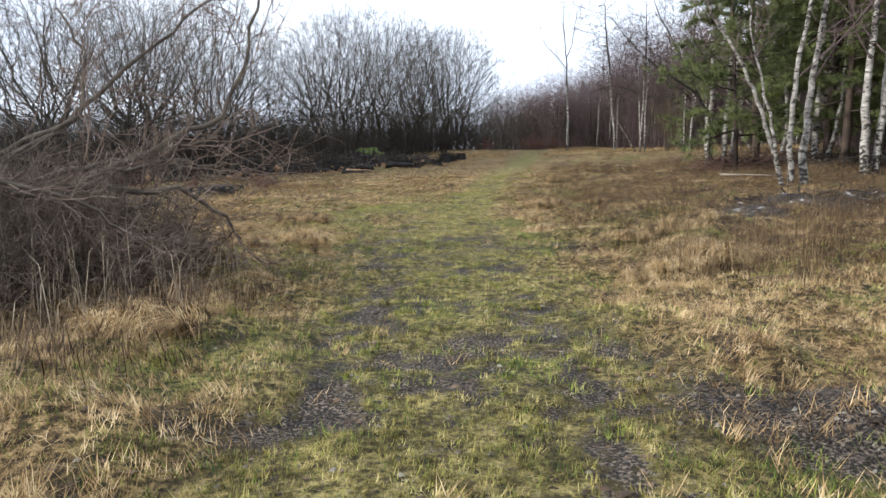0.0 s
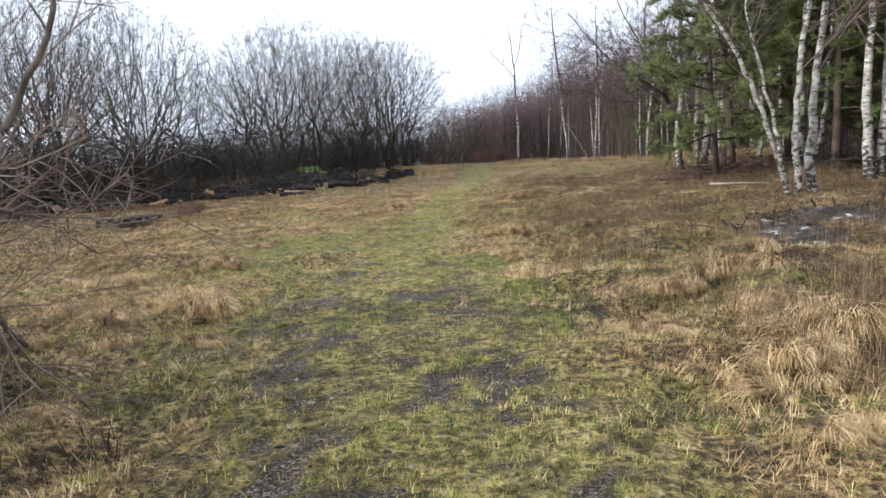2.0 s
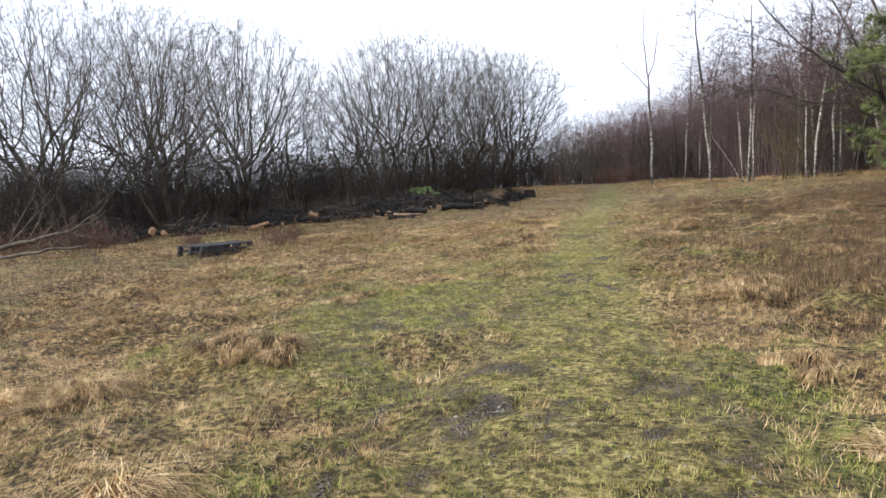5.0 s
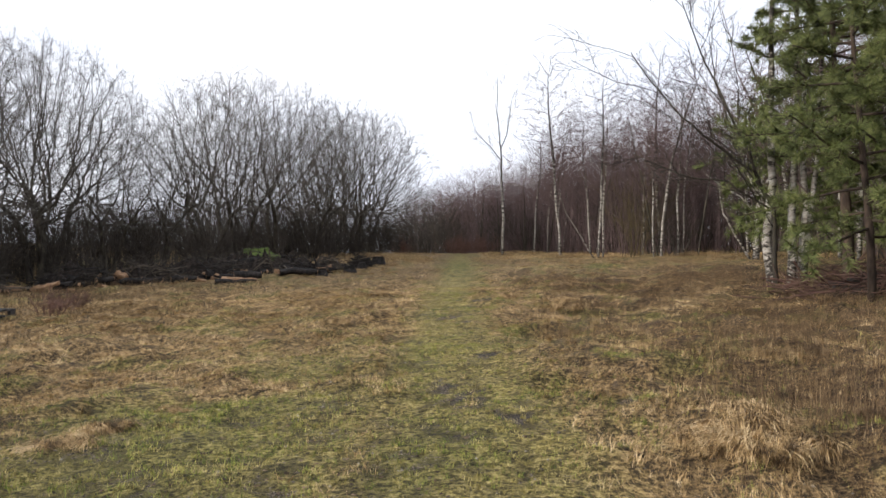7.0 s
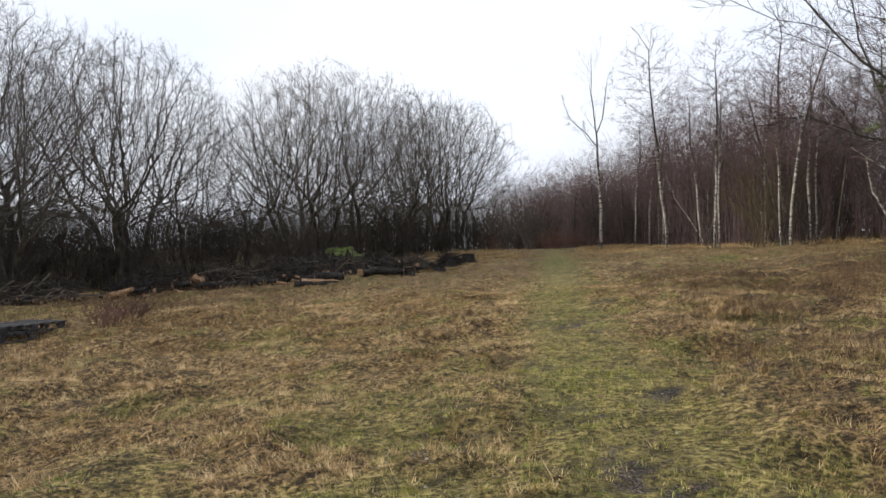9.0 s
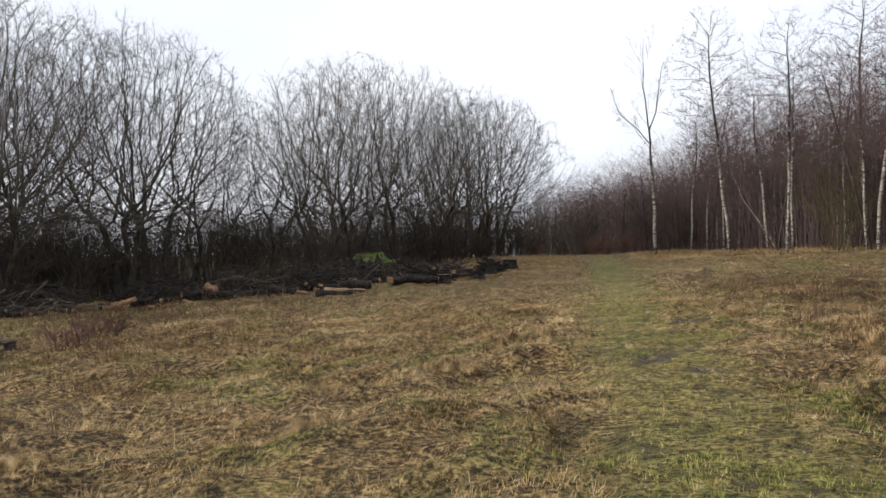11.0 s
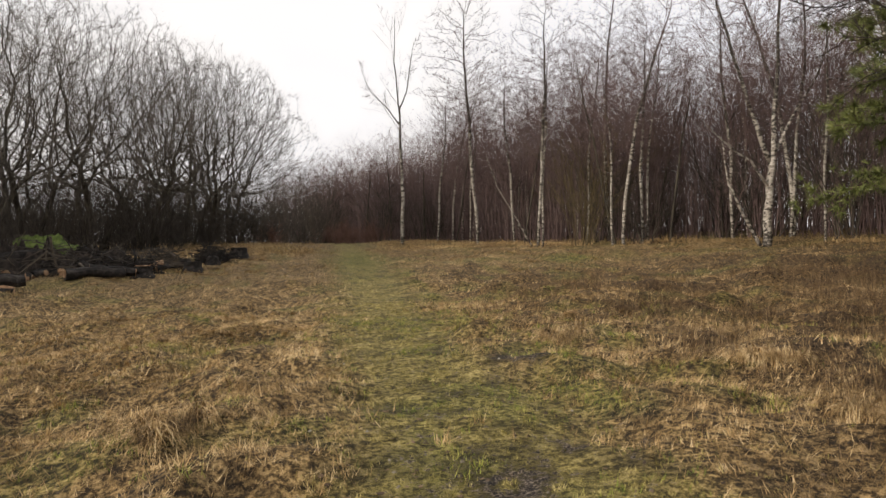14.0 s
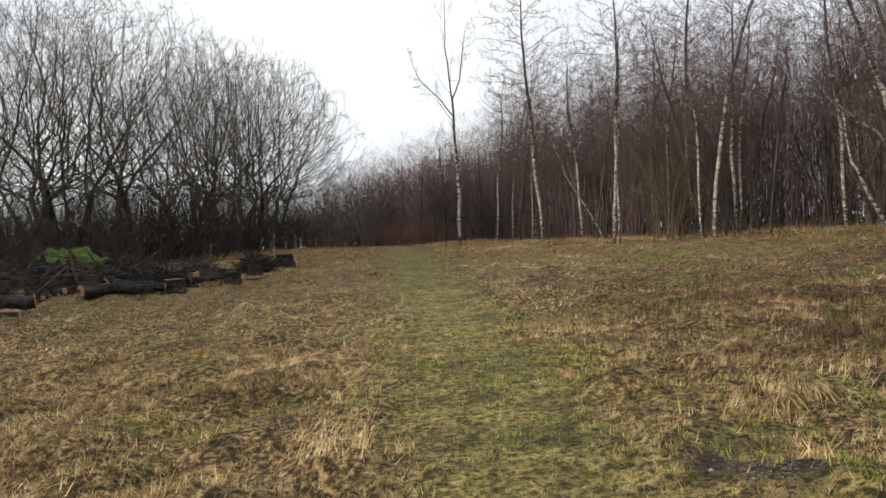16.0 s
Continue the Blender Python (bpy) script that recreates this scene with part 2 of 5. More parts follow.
def masks(x, y):
    """How green, how bare and how heathy the land is, 0 to 1."""
    d = x - track(y)
    n1, n2, n3 = fbm(x, y, 1.3, 3), fbm(x, y, 0.55, 5), fbm(x, y, 4.0, 8)
    way = np.exp(-(d / (0.85 + 0.45 * smooth(19, 10, y) + 0.4 * (n3 - 0.5) + 0.4 * (n1 - 0.5))) ** 4)
    way = np.maximum(way, 0.9 * np.exp(-(((x + 1.7) / 1.9) ** 2 + ((y - 17) / 5.5) ** 2) ** 2) * smooth(0.3, 0.5, n1))
    fray = fbm(x, y, 0.16, 41)
    ruts = np.exp(-((d + 0.72) / 0.34) ** 2) + np.exp(-((d - 0.62) / 0.36) ** 2)
    bare = ruts * (0.25 + 0.75 * smooth(17, 8, y)) * smooth(0.44, 0.56, fray * 0.6 + n1 * 0.4) * 0.75
    gravel = np.exp(-(((x - 2.15) / 1.05) ** 2 + ((y - 2.55 + 0.25 * (x - 2)) / 0.65) ** 2) ** 2)
    bare = np.maximum(bare, gravel * smooth(0.3, 0.5, n1 + 0.12))
    for px, py, rx, ry in MUDDY:
        bare = np.maximum(bare, np.exp(-((x - px) / rx) ** 2 - ((y - py) / ry) ** 2) * smooth(0.42, 0.56, fray * 0.7 + n2 * 0.3) * 0.85)
    spots = way * smooth(0.53, 0.62, n1 * 0.4 + fray * 0.6) * (0.40 + 0.34 * smooth(20, 7, y))
    side = np.exp(-((np.abs(d - 0.1) - 1.5) / 0.5) ** 2) * smooth(0.5, 0.64, n2 * 0.4 + fbm(x, y, 0.14, 45) * 0.6) * 0.6 * smooth(40, 12, y)
    bare = np.maximum(bare, np.maximum(spots, side))
    green = np.exp(-((np.abs(d + 0.1) - 1.45) / 0.42) ** 2) * smooth(19, 10, y) * smooth(0.34, 0.55, n1)
    green = np.maximum(green, np.exp(-((d - 1.15) / 0.3) ** 2) * smooth(0.48, 0.6, n1) * 0.7)
    green = np.maximum(green, way * smooth(0.53, 0.66, n1) * 0.45)
    green = np.maximum(green, np.exp(-((x + 1.9) / 1.5) ** 2 - ((y - 18) / 3.0) ** 2) * smooth(0.4, 0.56, n1) * 0.55)
    green = np.maximum(green, smooth(0.42, 0.6, n1) * np.exp(-((x - 12) / 5) ** 2 - ((y - 45 + 0.5 * (x - 12)) / 1.6) ** 2) * 0.9)
    green = np.maximum(green, np.exp(-(d / 1.0) ** 2 - ((y - 52) / 6) ** 2) * 0.8)
    green = np.maximum(green, np.exp(-((x + 1.6) / 0.9) ** 2 - ((y - 3.8) / 1.6) ** 2) * smooth(0.36, 0.52, n1))
    green = np.maximum(green, 0.45 * smooth(0.54, 0.66, fbm(x, y, 0.9, 61)) * (1 - way))
    heath = smooth(1.5, 3.3, d + 2.4 * (n3 - 0.5)) * smooth(46, 34, y) * smooth(4.5, 8, y) * (0.55 + 0.45 * smooth(0.4, 0.6, n1))
    return way, green, bare, heath


def bumps(x, y):
    way, green, bare, heath = masks(x, y)
    out = 1 - 0.85 * way
    near = smooth(70, 45, y) * smooth(26, 18, np.abs(x))
    lumps = 0.6 * vnoise(x, y, 0.62, 10) + 0.4 * vnoise(x, y, 0.34, 15) - 0.5
    return near * (out * (0.34 * lumps + 0.14 * (vnoise(x, y, 1.1, 11) - 0.5) + 0.22 * (vnoise(x, y, 2.6, 12) - 0.5)) + 0.02 * (vnoise(x, y, 0.5, 14) - 0.5) - 0.025 * bare)


def height(x, y):
    return lie(x, y) + bumps(x, y)


def floor_at(x, y):
    return float(height(np.array([float(x)]), np.array([float(y)]))[0])


def mesh_arrays(name, verts, faces, mat):
    """A mesh object's data from arrays of corners and of triangles or quads."""
    me = bpy.data.meshes.new(name)
    k = faces.shape[1]
    me.vertices.add(len(verts)); me.vertices.foreach_set("co", np.ascontiguousarray(verts, np.float32).ravel())
    me.loops.add(faces.size); me.loops.foreach_set("vertex_index", np.ascontiguousarray(faces, np.int32).ravel())
    me.polygons.add(len(faces)); me.polygons.foreach_set("loop_start", np.arange(0, faces.size, k, dtype=np.int32))
    me.materials.append(mat)
    me.update(calc_edges=True)
    return me


def axis(lo, hi, step, far, grow=1.25):
    a = list(np.arange(lo, hi + 1e-6, step))
    s = step
    while a[-1] < far:
        s *= grow
        a.append(a[-1] + s)
    s = step
    while a[0] > -far:
        s *= grow
        a.insert(0, a[0] - s)
    return np.array(a)


def ground_material():
    m = bpy.data.materials.new("meadow_soil")
    m.use_nodes = True
    n, l = m.node_tree.nodes, m.node_tree.links
    b = n["Principled BSDF"]
    geo = n.new("ShaderNodeNewGeometry")

    def noise_tex(scale, detail=6, rough=0.6):
        t = n.new("ShaderNodeTexNoise")
        t.inputs["Scale"].default_value, t.inputs["Detail"].default_value, t.inputs["Roughness"].default_value = scale, detail, rough
        l.new(geo.outputs["Position"], t.inputs["Vector"])
        return t.outputs[0]

    def ramp(src, stops):
        r = n.new("ShaderNodeValToRGB")
        for i, (p, c) in enumerate(stops):
            e = r.color_ramp.elements[i] if i < 2 else r.color_ramp.elements.new(p)
            e.position, e.color = p, (*c, 1)
        l.new(src, r.inputs[0])
        return r.outputs[0]

    def mix(f, a, c):
        x = n.new("ShaderNodeMix"); x.data_type = 'RGBA'
        l.new(f, x.inputs[0]); l.new(a, x.inputs[6]); l.new(c, x.inputs[7])
        return x.outputs[2]

    att = n.new("ShaderNodeAttribute"); att.attribute_name = "cover"
    sep = n.new("ShaderNodeSeparateColor"); l.new(att.outputs["Color"], sep.inputs[0])
    fine, mid, tiny = noise_tex(17, 9, 0.78), noise_tex(3.4, 5, 0.7), noise_tex(60, 5, 0.75)
    straw = ramp(fine, [(0.44, (0.035, 0.023, 0.011)), (0.51, (0.175, 0.112, 0.045)), (0.59, (0.52, 0.355, 0.16))])
    olive = ramp(fine, [(0.43, (0.06, 0.048, 0.016)), (0.505, (0.22, 0.177, 0.05)), (0.59, (0.48, 0.39, 0.15))])
    green = ramp(fine, [(0.43, (0.028, 0.03, 0.010)), (0.505, (0.14, 0.145, 0.028)), (0.585, (0.31, 0.29, 0.08))])
    mud = ramp(tiny, [(0.43, (0.008, 0.006, 0.005)), (0.515, (0.06, 0.045, 0.033)), (0.59, (0.27, 0.215, 0.16))])
    heath = ramp(fine, [(0.425, (0.018, 0.011, 0.006)), (0.50, (0.074, 0.046, 0.022)), (0.585, (0.20, 0.128, 0.06))])

    way = n.new("ShaderNodeAttribute"); way.attribute_name = "way"
    wear = n.new("ShaderNodeAttribute"); wear.attribute_name = "wear"
    c = mix(way.outputs["Fac"], straw, olive)
    c = mix(sep.outputs[2], c, heath)
    c = mix(sep.outputs[0], c, green)
    jag = n.new("ShaderNodeMath"); jag.operation = 'MULTIPLY_ADD'; jag.inputs[1].default_value = 3.2; jag.inputs[2].default_value = -1.6
    l.new(fine, jag.inputs[0])
    ad = n.new("ShaderNodeMath"); ad.operation = 'ADD'; l.new(jag.outputs[0], ad.inputs[0]); l.new(sep.outputs[1], ad.inputs[1])
    st = n.new("ShaderNodeMapRange"); st.inputs[1].default_value, st.inputs[2].default_value = 0.38, 0.56
    l.new(ad.outputs[0], st.inputs[0])
    speck = n.new("ShaderNodeMapRange"); speck.inputs[1].default_value, speck.inputs[2].default_value, speck.inputs[4].default_value = 0.50, 0.60, 0.65
    l.new(noise_tex(26, 8, 0.8), speck.inputs[0])
    worn = n.new("ShaderNodeMath"); worn.operation = 'MULTIPLY'; l.new(speck.outputs[0], worn.inputs[0]); l.new(wear.outputs["Fac"], worn.inputs[1])
    c = mix(worn.outputs[0], c, mud)
    c = mix(st.outputs[0], c, mud)
    hs = n.new("ShaderNodeHueSaturation")
    rg = n.new("ShaderNodeMapRange"); rg.inputs[1].default_value, rg.inputs[2].default_value, rg.inputs[3].default_value, rg.inputs[4].default_value = 0.36, 0.62, 0.40, 1.12
    l.new(mid, rg.inputs[0]); l.new(rg.outputs[0], hs.inputs["Value"]); l.new(c, hs.inputs["Color"])
    l.new(hs.outputs[0], b.inputs["Base Color"])
    b.inputs["Roughness"].default_value = 0.9
    rr = n.new("ShaderNodeMapRange"); rr.inputs[3].default_value, rr.inputs[4].default_value = 0.92, 0.8
    l.new(st.outputs[0], rr.inputs[0]); l.new(rr.outputs[0], b.inputs["Roughness"])
    b.inputs["Specular IOR Level"].default_value = 0.25
    bp = n.new("ShaderNodeBump"); bp.inputs["Strength"].default_value = 1.0; bp.inputs["Distance"].default_value = 0.07
    l.new(noise_tex(9, 7, 0.7), bp.inputs["Height"]); l.new(bp.outputs[0], b.inputs["Normal"])
    return m


def build_ground():
    xs, ys = axis(-10, 12, 0.11, 900), axis(-1, 40, 0.12, 900)
    X, Y = np.meshgrid(xs, ys)
    x, y = X.ravel(), Y.ravel()
    verts = np.stack([x, y, height(x, y)], -1)
    w, h = len(xs), len(ys)
    i = (np.arange(h - 1)[:, None] * w + np.arange(w - 1)[None]).ravel()
    me = mesh_arrays("ground", verts, np.stack([i, i + 1, i + w + 1, i + w], -1), ground_material())
    way, green, bare, heath = masks(x, y)
    cov = me.color_attributes.new("cover", 'FLOAT_COLOR', 'POINT')
    cov.data.foreach_set("color", np.stack([green, bare, heath, np.ones_like(x)], -1).astype(np.float32).ravel())
    a = me.attributes.new("way", 'FLOAT', 'POINT')
    a.data.foreach_set("value", way.astype(np.float32))
    a = me.attributes.new("wear", 'FLOAT', 'POINT')
    a.data.foreach_set("value", (way * (0.25 + 0.75 * smooth(22, 6, y))).astype(np.float32))
    me.polygons.foreach_set("use_smooth", np.ones(len(me.polygons), bool))
    tagged(new("ground", me), "rough winter meadow with a trodden grassy track", "ground", kind="structure")


build_ground()


# ---- helpers for plants and things ----
class Tubes:
    """Gathers tapering round limbs into one mesh."""

    def __init__(self):
        self.v, self.f = [], []

    def limb(self, pts, r0, r1, sides):
        n = len(pts)
        first = len(self.v)
        side = None
        for k, p in enumerate(pts):
            d = (pts[min(k + 1, n - 1)] - pts[max(k - 1, 0)])
            if d.length < 1e-6:
                d = Vector((0, 0, 1))
            d.normalize()
            if side is None:
                side = d.orthogonal().normalized()
            else:
                side = side - d * side.dot(d)
                side = side.normalized() if side.length > 1e-4 else d.orthogonal().normalized()
            up = d.cross(side)
            r = r0 + (r1 - r0) * k / (n - 1)
            for s in range(sides):
                a = 2 * math.pi * s / sides
                q = p + (side * math.cos(a) + up * math.sin(a)) * r
                self.v.append((q.x, q.y, q.z))
            if k:
                o = first + (k - 1) * sides
                for s in range(sides):
                    t = (s + 1) % sides
                    self.f.append((o + s, o + t, o + sides + t, o + sides + s))
        o = first + (n - 1) * sides
        if sides > 3:
            self.f.append(tuple(range(o, o + sides)))
            self.f.append(tuple(range(first + sides - 1, first - 1, -1)))

    def chain(self, pts, radii, sides):
        """A limb with a radius of its own at each point, open at its ends."""
        first = len(self.v)
        side = None
        n = len(pts)
        for k in range(n):
            d = pts[min(k + 1, n - 1)] - pts[max(k - 1, 0)]
            d = d / max(float(np.linalg.norm(d)), 1e-6)
            if side is None:
                side = np.cross(d, (0.3, 0.9, 0.1) if abs(d[2]) > 0.5 else (0, 0, 1.0))
            side = side - d * float(side @ d)
            side = side / max(float(np.linalg.norm(side)), 1e-6)
            up = np.cross(d, side)
            for s in range(sides):
                a = 2 * math.pi * s / sides
                self.v.append(tuple(pts[k] + (side * math.cos(a) + up * math.sin(a)) * radii[k]))
            if k:
                o = first + (k - 1) * sides
                for s in range(sides):
                    t = (s + 1) % sides
                    self.f.append((o + s, o + t, o + sides + t, o + sides + s))

    def spike(self, a, b, r):
        """The finest twig: three-sided, straight, ending in a point."""
        d = b - a
        side = np.cross(d, (0.31, 0.88, 0.36))
        side = side / max(float(np.linalg.norm(side)), 1e-6) * r
        up = np.cross(d, side)
        up = up / max(float(np.linalg.norm(up)), 1e-6) * r
        o = len(self.v)
        self.v.extend([tuple(a + side), tuple(a - 0.5 * side + 0.87 * up), tuple(a - 0.5 * side - 0.87 * up), tuple(b)])
        self.f.extend([(o, o + 1, o + 3), (o + 1, o + 2, o + 3), (o + 2, o, o + 3)])

    def sprig(self, a, b, c, r):
        """A twig: three-sided, bent once, ending in a point."""
        d = (b - a).normalized()
        s = d.orthogonal().normalized() * r
        u = d.cross(s)
        o = len(self.v)
        for p, k in ((a, 1.0), (b, 0.8)):
            for q in (s, -0.5 * s + 0.87 * u, -0.5 * s - 0.87 * u):
                w = p + q * k
                self.v.append((w.x, w.y, w.z))
        self.v.append((c.x, c.y, c.z))
        for i, j in ((0, 1), (1, 2), (2, 0)):
            self.f.append((o + i, o + j, o + 3 + j, o + 3 + i))
            self.f.append((o + 3 + i, o + 3 + j, o + 6))

    def mesh(self, name, mat, round_it=True):
        me = bpy.data.meshes.new(name)
        me.from_pydata(self.v, [], self.f)
        me.materials.append(mat)
        if round_it:
            me.polygons.foreach_set("use_smooth", np.ones(len(me.polygons), bool))
        return me


def rand_unit(rng):
    v = Vector((rng.gauss(0, 1), rng.gauss(0, 1), rng.gauss(0, 1)))
    return v.normalized()


def walk_limb(rng, p, d, length, segs, wig, lift):
    pts = [p.copy()]
    d = d.normalized()
    for _ in range(segs):
        d = (d + rand_unit(rng) * wig + Vector((0, 0, lift))).normalized()
        pts.append(pts[-1] + d * (length / segs))
    return pts


def along(pts, f):
    k = min(int(f * (len(pts) - 1)), len(pts) - 2)
    u = f * (len(pts) - 1) - k
    return pts[k].lerp(pts[k + 1], u), (pts[k + 1] - pts[k]).normalized()


def bear(rng, pts, length, radius, level, spec, wood, twigs):
    """Lets the limb pts bear side limbs, level by level; the last level is twigs."""
    s = spec[level]
    last = level == len(spec) - 1
    for i in range(s["n"]):
        f = s["start"] + (1 - s["start"]) * (i + rng.random()) / s["n"]
        p, d = along(pts, min(f, 0.999))
        out = d.orthogonal().normalized()
        out.rotate(Matrix.Rotation(rng.uniform(0, 2 * math.pi), 3, d))
        a = radians(s["ang"] * rng.uniform(0.7, 1.3))
        nd = d * math.cos(a) + out * math.sin(a)
        L = length * s["ratio"] * (1.2 - s.get("cone", 0.6) * f) * rng.uniform(0.7, 1.25)
        r = max(radius * (1 - 0.75 * f) * 0.6, s["rmin"])
        if last:
            m = p + (nd + Vector((0, 0, s["lift"]))).normalized() * L * 0.5
            e = m + (nd + rand_unit(rng) * 0.35 + Vector((0, 0, s["lift"] * 2))).normalized() * L * 0.5
            twigs.sprig(p, m, e, r)
        else:
            q = walk_limb(rng, p, nd, L, s["segs"], s["wig"], s["lift"])
            (wood if level < s.get("wood", 0) else twigs).limb(q, r, s["rmin"] * 0.7, s["sides"])
            bear(rng, q, L, r, level + 1, spec, wood, twigs)


def empty_thing(name, m, label, category, group=""):
    ob = new(name)
    ob.empty_display_size = 0.3
    ob.matrix_basis = m
    return tagged(ob, label, category, group)


def child(name, me, parent, label=""):
    ob = new(name, me)
    ob.parent = parent
    return tagged(ob, label)


def part(name, bm, mat, parent, label=""):
    """Links a bmesh as one mesh object under a thing or a part."""
    me = bpy.data.meshes.new(name)
    bm.to_mesh(me)
    bm.free()
    me.materials.append(mat)
    return child(name, me, parent, label)


def spot(x, y, turn=0.0, size=1.0, tall=1.0, sink=0.05):
    return pose(x, y, floor_at(x, y) - sink, 0, 0, turn) @ Matrix.Diagonal((size, size, size * tall, 1))


def plant(template, spots):
    """Puts the first at its spot and copies for the others."""
    template.matrix_basis = spots[0]
    for m in spots[1:]:
        c = copy_thing(template, Matrix.Identity(4))
        c.matrix_basis = m


# ---- trees ----
POLES = [dict(n=13, start=0.42, ang=30, ratio=0.20, wig=0.16, lift=0.06, segs=3, sides=3, rmin=0.007, cone=0.85), dict(n=10, start=0.15, ang=36, ratio=0.5, wig=0.2, lift=0.03, segs=2, sides=3, rmin=0.0045)]
FINE = [dict(n=11, start=0.2, ang=36, ratio=0.26, wig=0.14, lift=0.03, segs=4, sides=4, rmin=0.007, cone=0.6),
        dict(n=6, start=0.15, ang=36, ratio=0.46, wig=0.2, lift=0.0, segs=3, sides=3, rmin=0.005),
        dict(n=7, start=0.15, ang=40, ratio=0.5, wig=0.2, lift=-0.03, segs=2, sides=3, rmin=0.0035)]
LIMB = [dict(n=9, start=0.15, ang=42, ratio=0.36, wig=0.22, lift=0.04, segs=4, sides=4, rmin=0.010, cone=0.5),
        dict(n=6, start=0.15, ang=42, ratio=0.42, wig=0.25, lift=0.02, segs=3, sides=3, rmin=0.006),
        dict(n=4, start=0.15, ang=40, ratio=0.5, wig=0.2, lift=0.0, segs=2, sides=3, rmin=0.004)]
SALLOW = [dict(LIMB[0], n=12), dict(LIMB[1], n=8), dict(LIMB[2], n=7)]
SHRUB = [dict(n=5, start=0.15, ang=36, ratio=0.48, wig=0.2, lift=0.05, segs=3, sides=3, rmin=0.010),
         dict(n=5, start=0.15, ang=38, ratio=0.5, wig=0.2, lift=0.05, segs=2, sides=3, rmin=0.006)]


def grow(r, stems, goals, step, reach, kill, hub, fan, jitter, rounds=90):
    """Lets a tree grow from its stems towards goals in its crown, a step a round; gives points, parents and radii."""
    P, par = [], []
    for line in stems:
        for k, p in enumerate(line):
            par.append(len(P) - 1 if k else (-1 if line is stems[0] else 0))
            P.append(np.array(p, float))
    G = np.array(goals)
    bears = {i: par.count(i) for i in range(len(par))}
    best, near = np.full(len(G), 1e9), np.zeros(len(G), int)
    fresh = list(range(len(P)))
    for _ in range(rounds):
        if not fresh or not len(G):
            break
        N = np.array([P[i] for i in fresh])
        D = np.linalg.norm(G[:, None] - N[None], axis=2)
        j = D.argmin(1)
        d = D[np.arange(len(G)), j]
        closer = d < best
        best[closer], near[closer] = d[closer], np.array(fresh)[j[closer]]
        keep = best > kill
        G, best, near = G[keep], best[keep], near[keep]
        pull = {}
        for g, i in zip(G[best < reach], near[best < reach]):
            v = g - P[i]
            if bears.get(i, 0) < 3:
                pull[i] = pull.get(i, 0) + v / np.linalg.norm(v)
        fresh = []
        for i, v in pull.items():
            v = v / max(np.linalg.norm(v), 1e-6) + r.normal(0, jitter, 3)
            out = P[i] - hub
            v = v + fan * out / max(np.linalg.norm(out), 1e-6)
            back = P[i] - P[par[i]] if par[i] >= 0 else np.array((0, 0, step))
            v = v + 0.3 * back / max(np.linalg.norm(back), 1e-6)
            P.append(P[i] + step * v / np.linalg.norm(v))
            par.append(i)
            bears[i] = bears.get(i, 0) + 1
            fresh.append(len(P) - 1)
    return P, par


def grown_tree(r, P, par, tip, foot, power, twigs_each, twig_long, hub, wood, twigs):
    """Meshes a grown tree: limbs that taper by what they bear, and fine twigs along the thin ones."""
    n = len(P)
    load = np.zeros(n)
    kids = [[] for _ in range(n)]
    for i in range(n):
        if par[i] >= 0:
            kids[par[i]].append(i)
    for i in range(n - 1, -1, -1):
        if load[i] == 0:
            load[i] = 1
        if par[i] >= 0:
            load[par[i]] += load[i]
    R = np.minimum(tip * load ** (1 / power), foot)
    for i in range(n):
        if par[i] >= 0:
            R[i] = min(R[i], R[par[i]])
    todo = [(0, -1)] + [(i, -1) for i in range(1, n) if par[i] == -1]
    while todo:
        i, start = todo.pop()
        line = ([start] if start >= 0 else []) + [i]
        while kids[line[-1]]:
            order = sorted(kids[line[-1]], key=lambda k: -load[k])
            for k in order[1:]:
                todo.append((k, line[-1]))
            line.append(order[0])
        rad = [R[k] for k in line]
        if start >= 0:
            rad[0] = rad[1]
        rad[-1] *= 0.5
        cut = next((k for k, q in enumerate(rad) if q < 0.018), len(rad))
        pts = [P[k] for k in line]
        if cut > 1:
            wood.chain(pts[:cut + 1], rad[:cut + 1], 7 if rad[0] > 0.05 else 5)
        if cut < len(rad) - 1:
            twigs.chain(pts[max(cut, 0):], rad[max(cut, 0):], 3)
    for i in range(n):
        if load[i] < 9 and par[i] >= 0:
            d = P[i] - P[par[i]]
            d = d / max(np.linalg.norm(d), 1e-6)
            for _ in range(twigs_each + (2 if not kids[i] else 0)):
                out = P[i] - hub
                v = d * 0.5 + 0.6 * out / max(np.linalg.norm(out), 1e-6) + r.normal(0, 0.5, 3)
                v = v / np.linalg.norm(v)
                twigs.spike(P[i], P[i] + v * twig_long * r.uniform(0.5, 1.3), tip * 0.8)


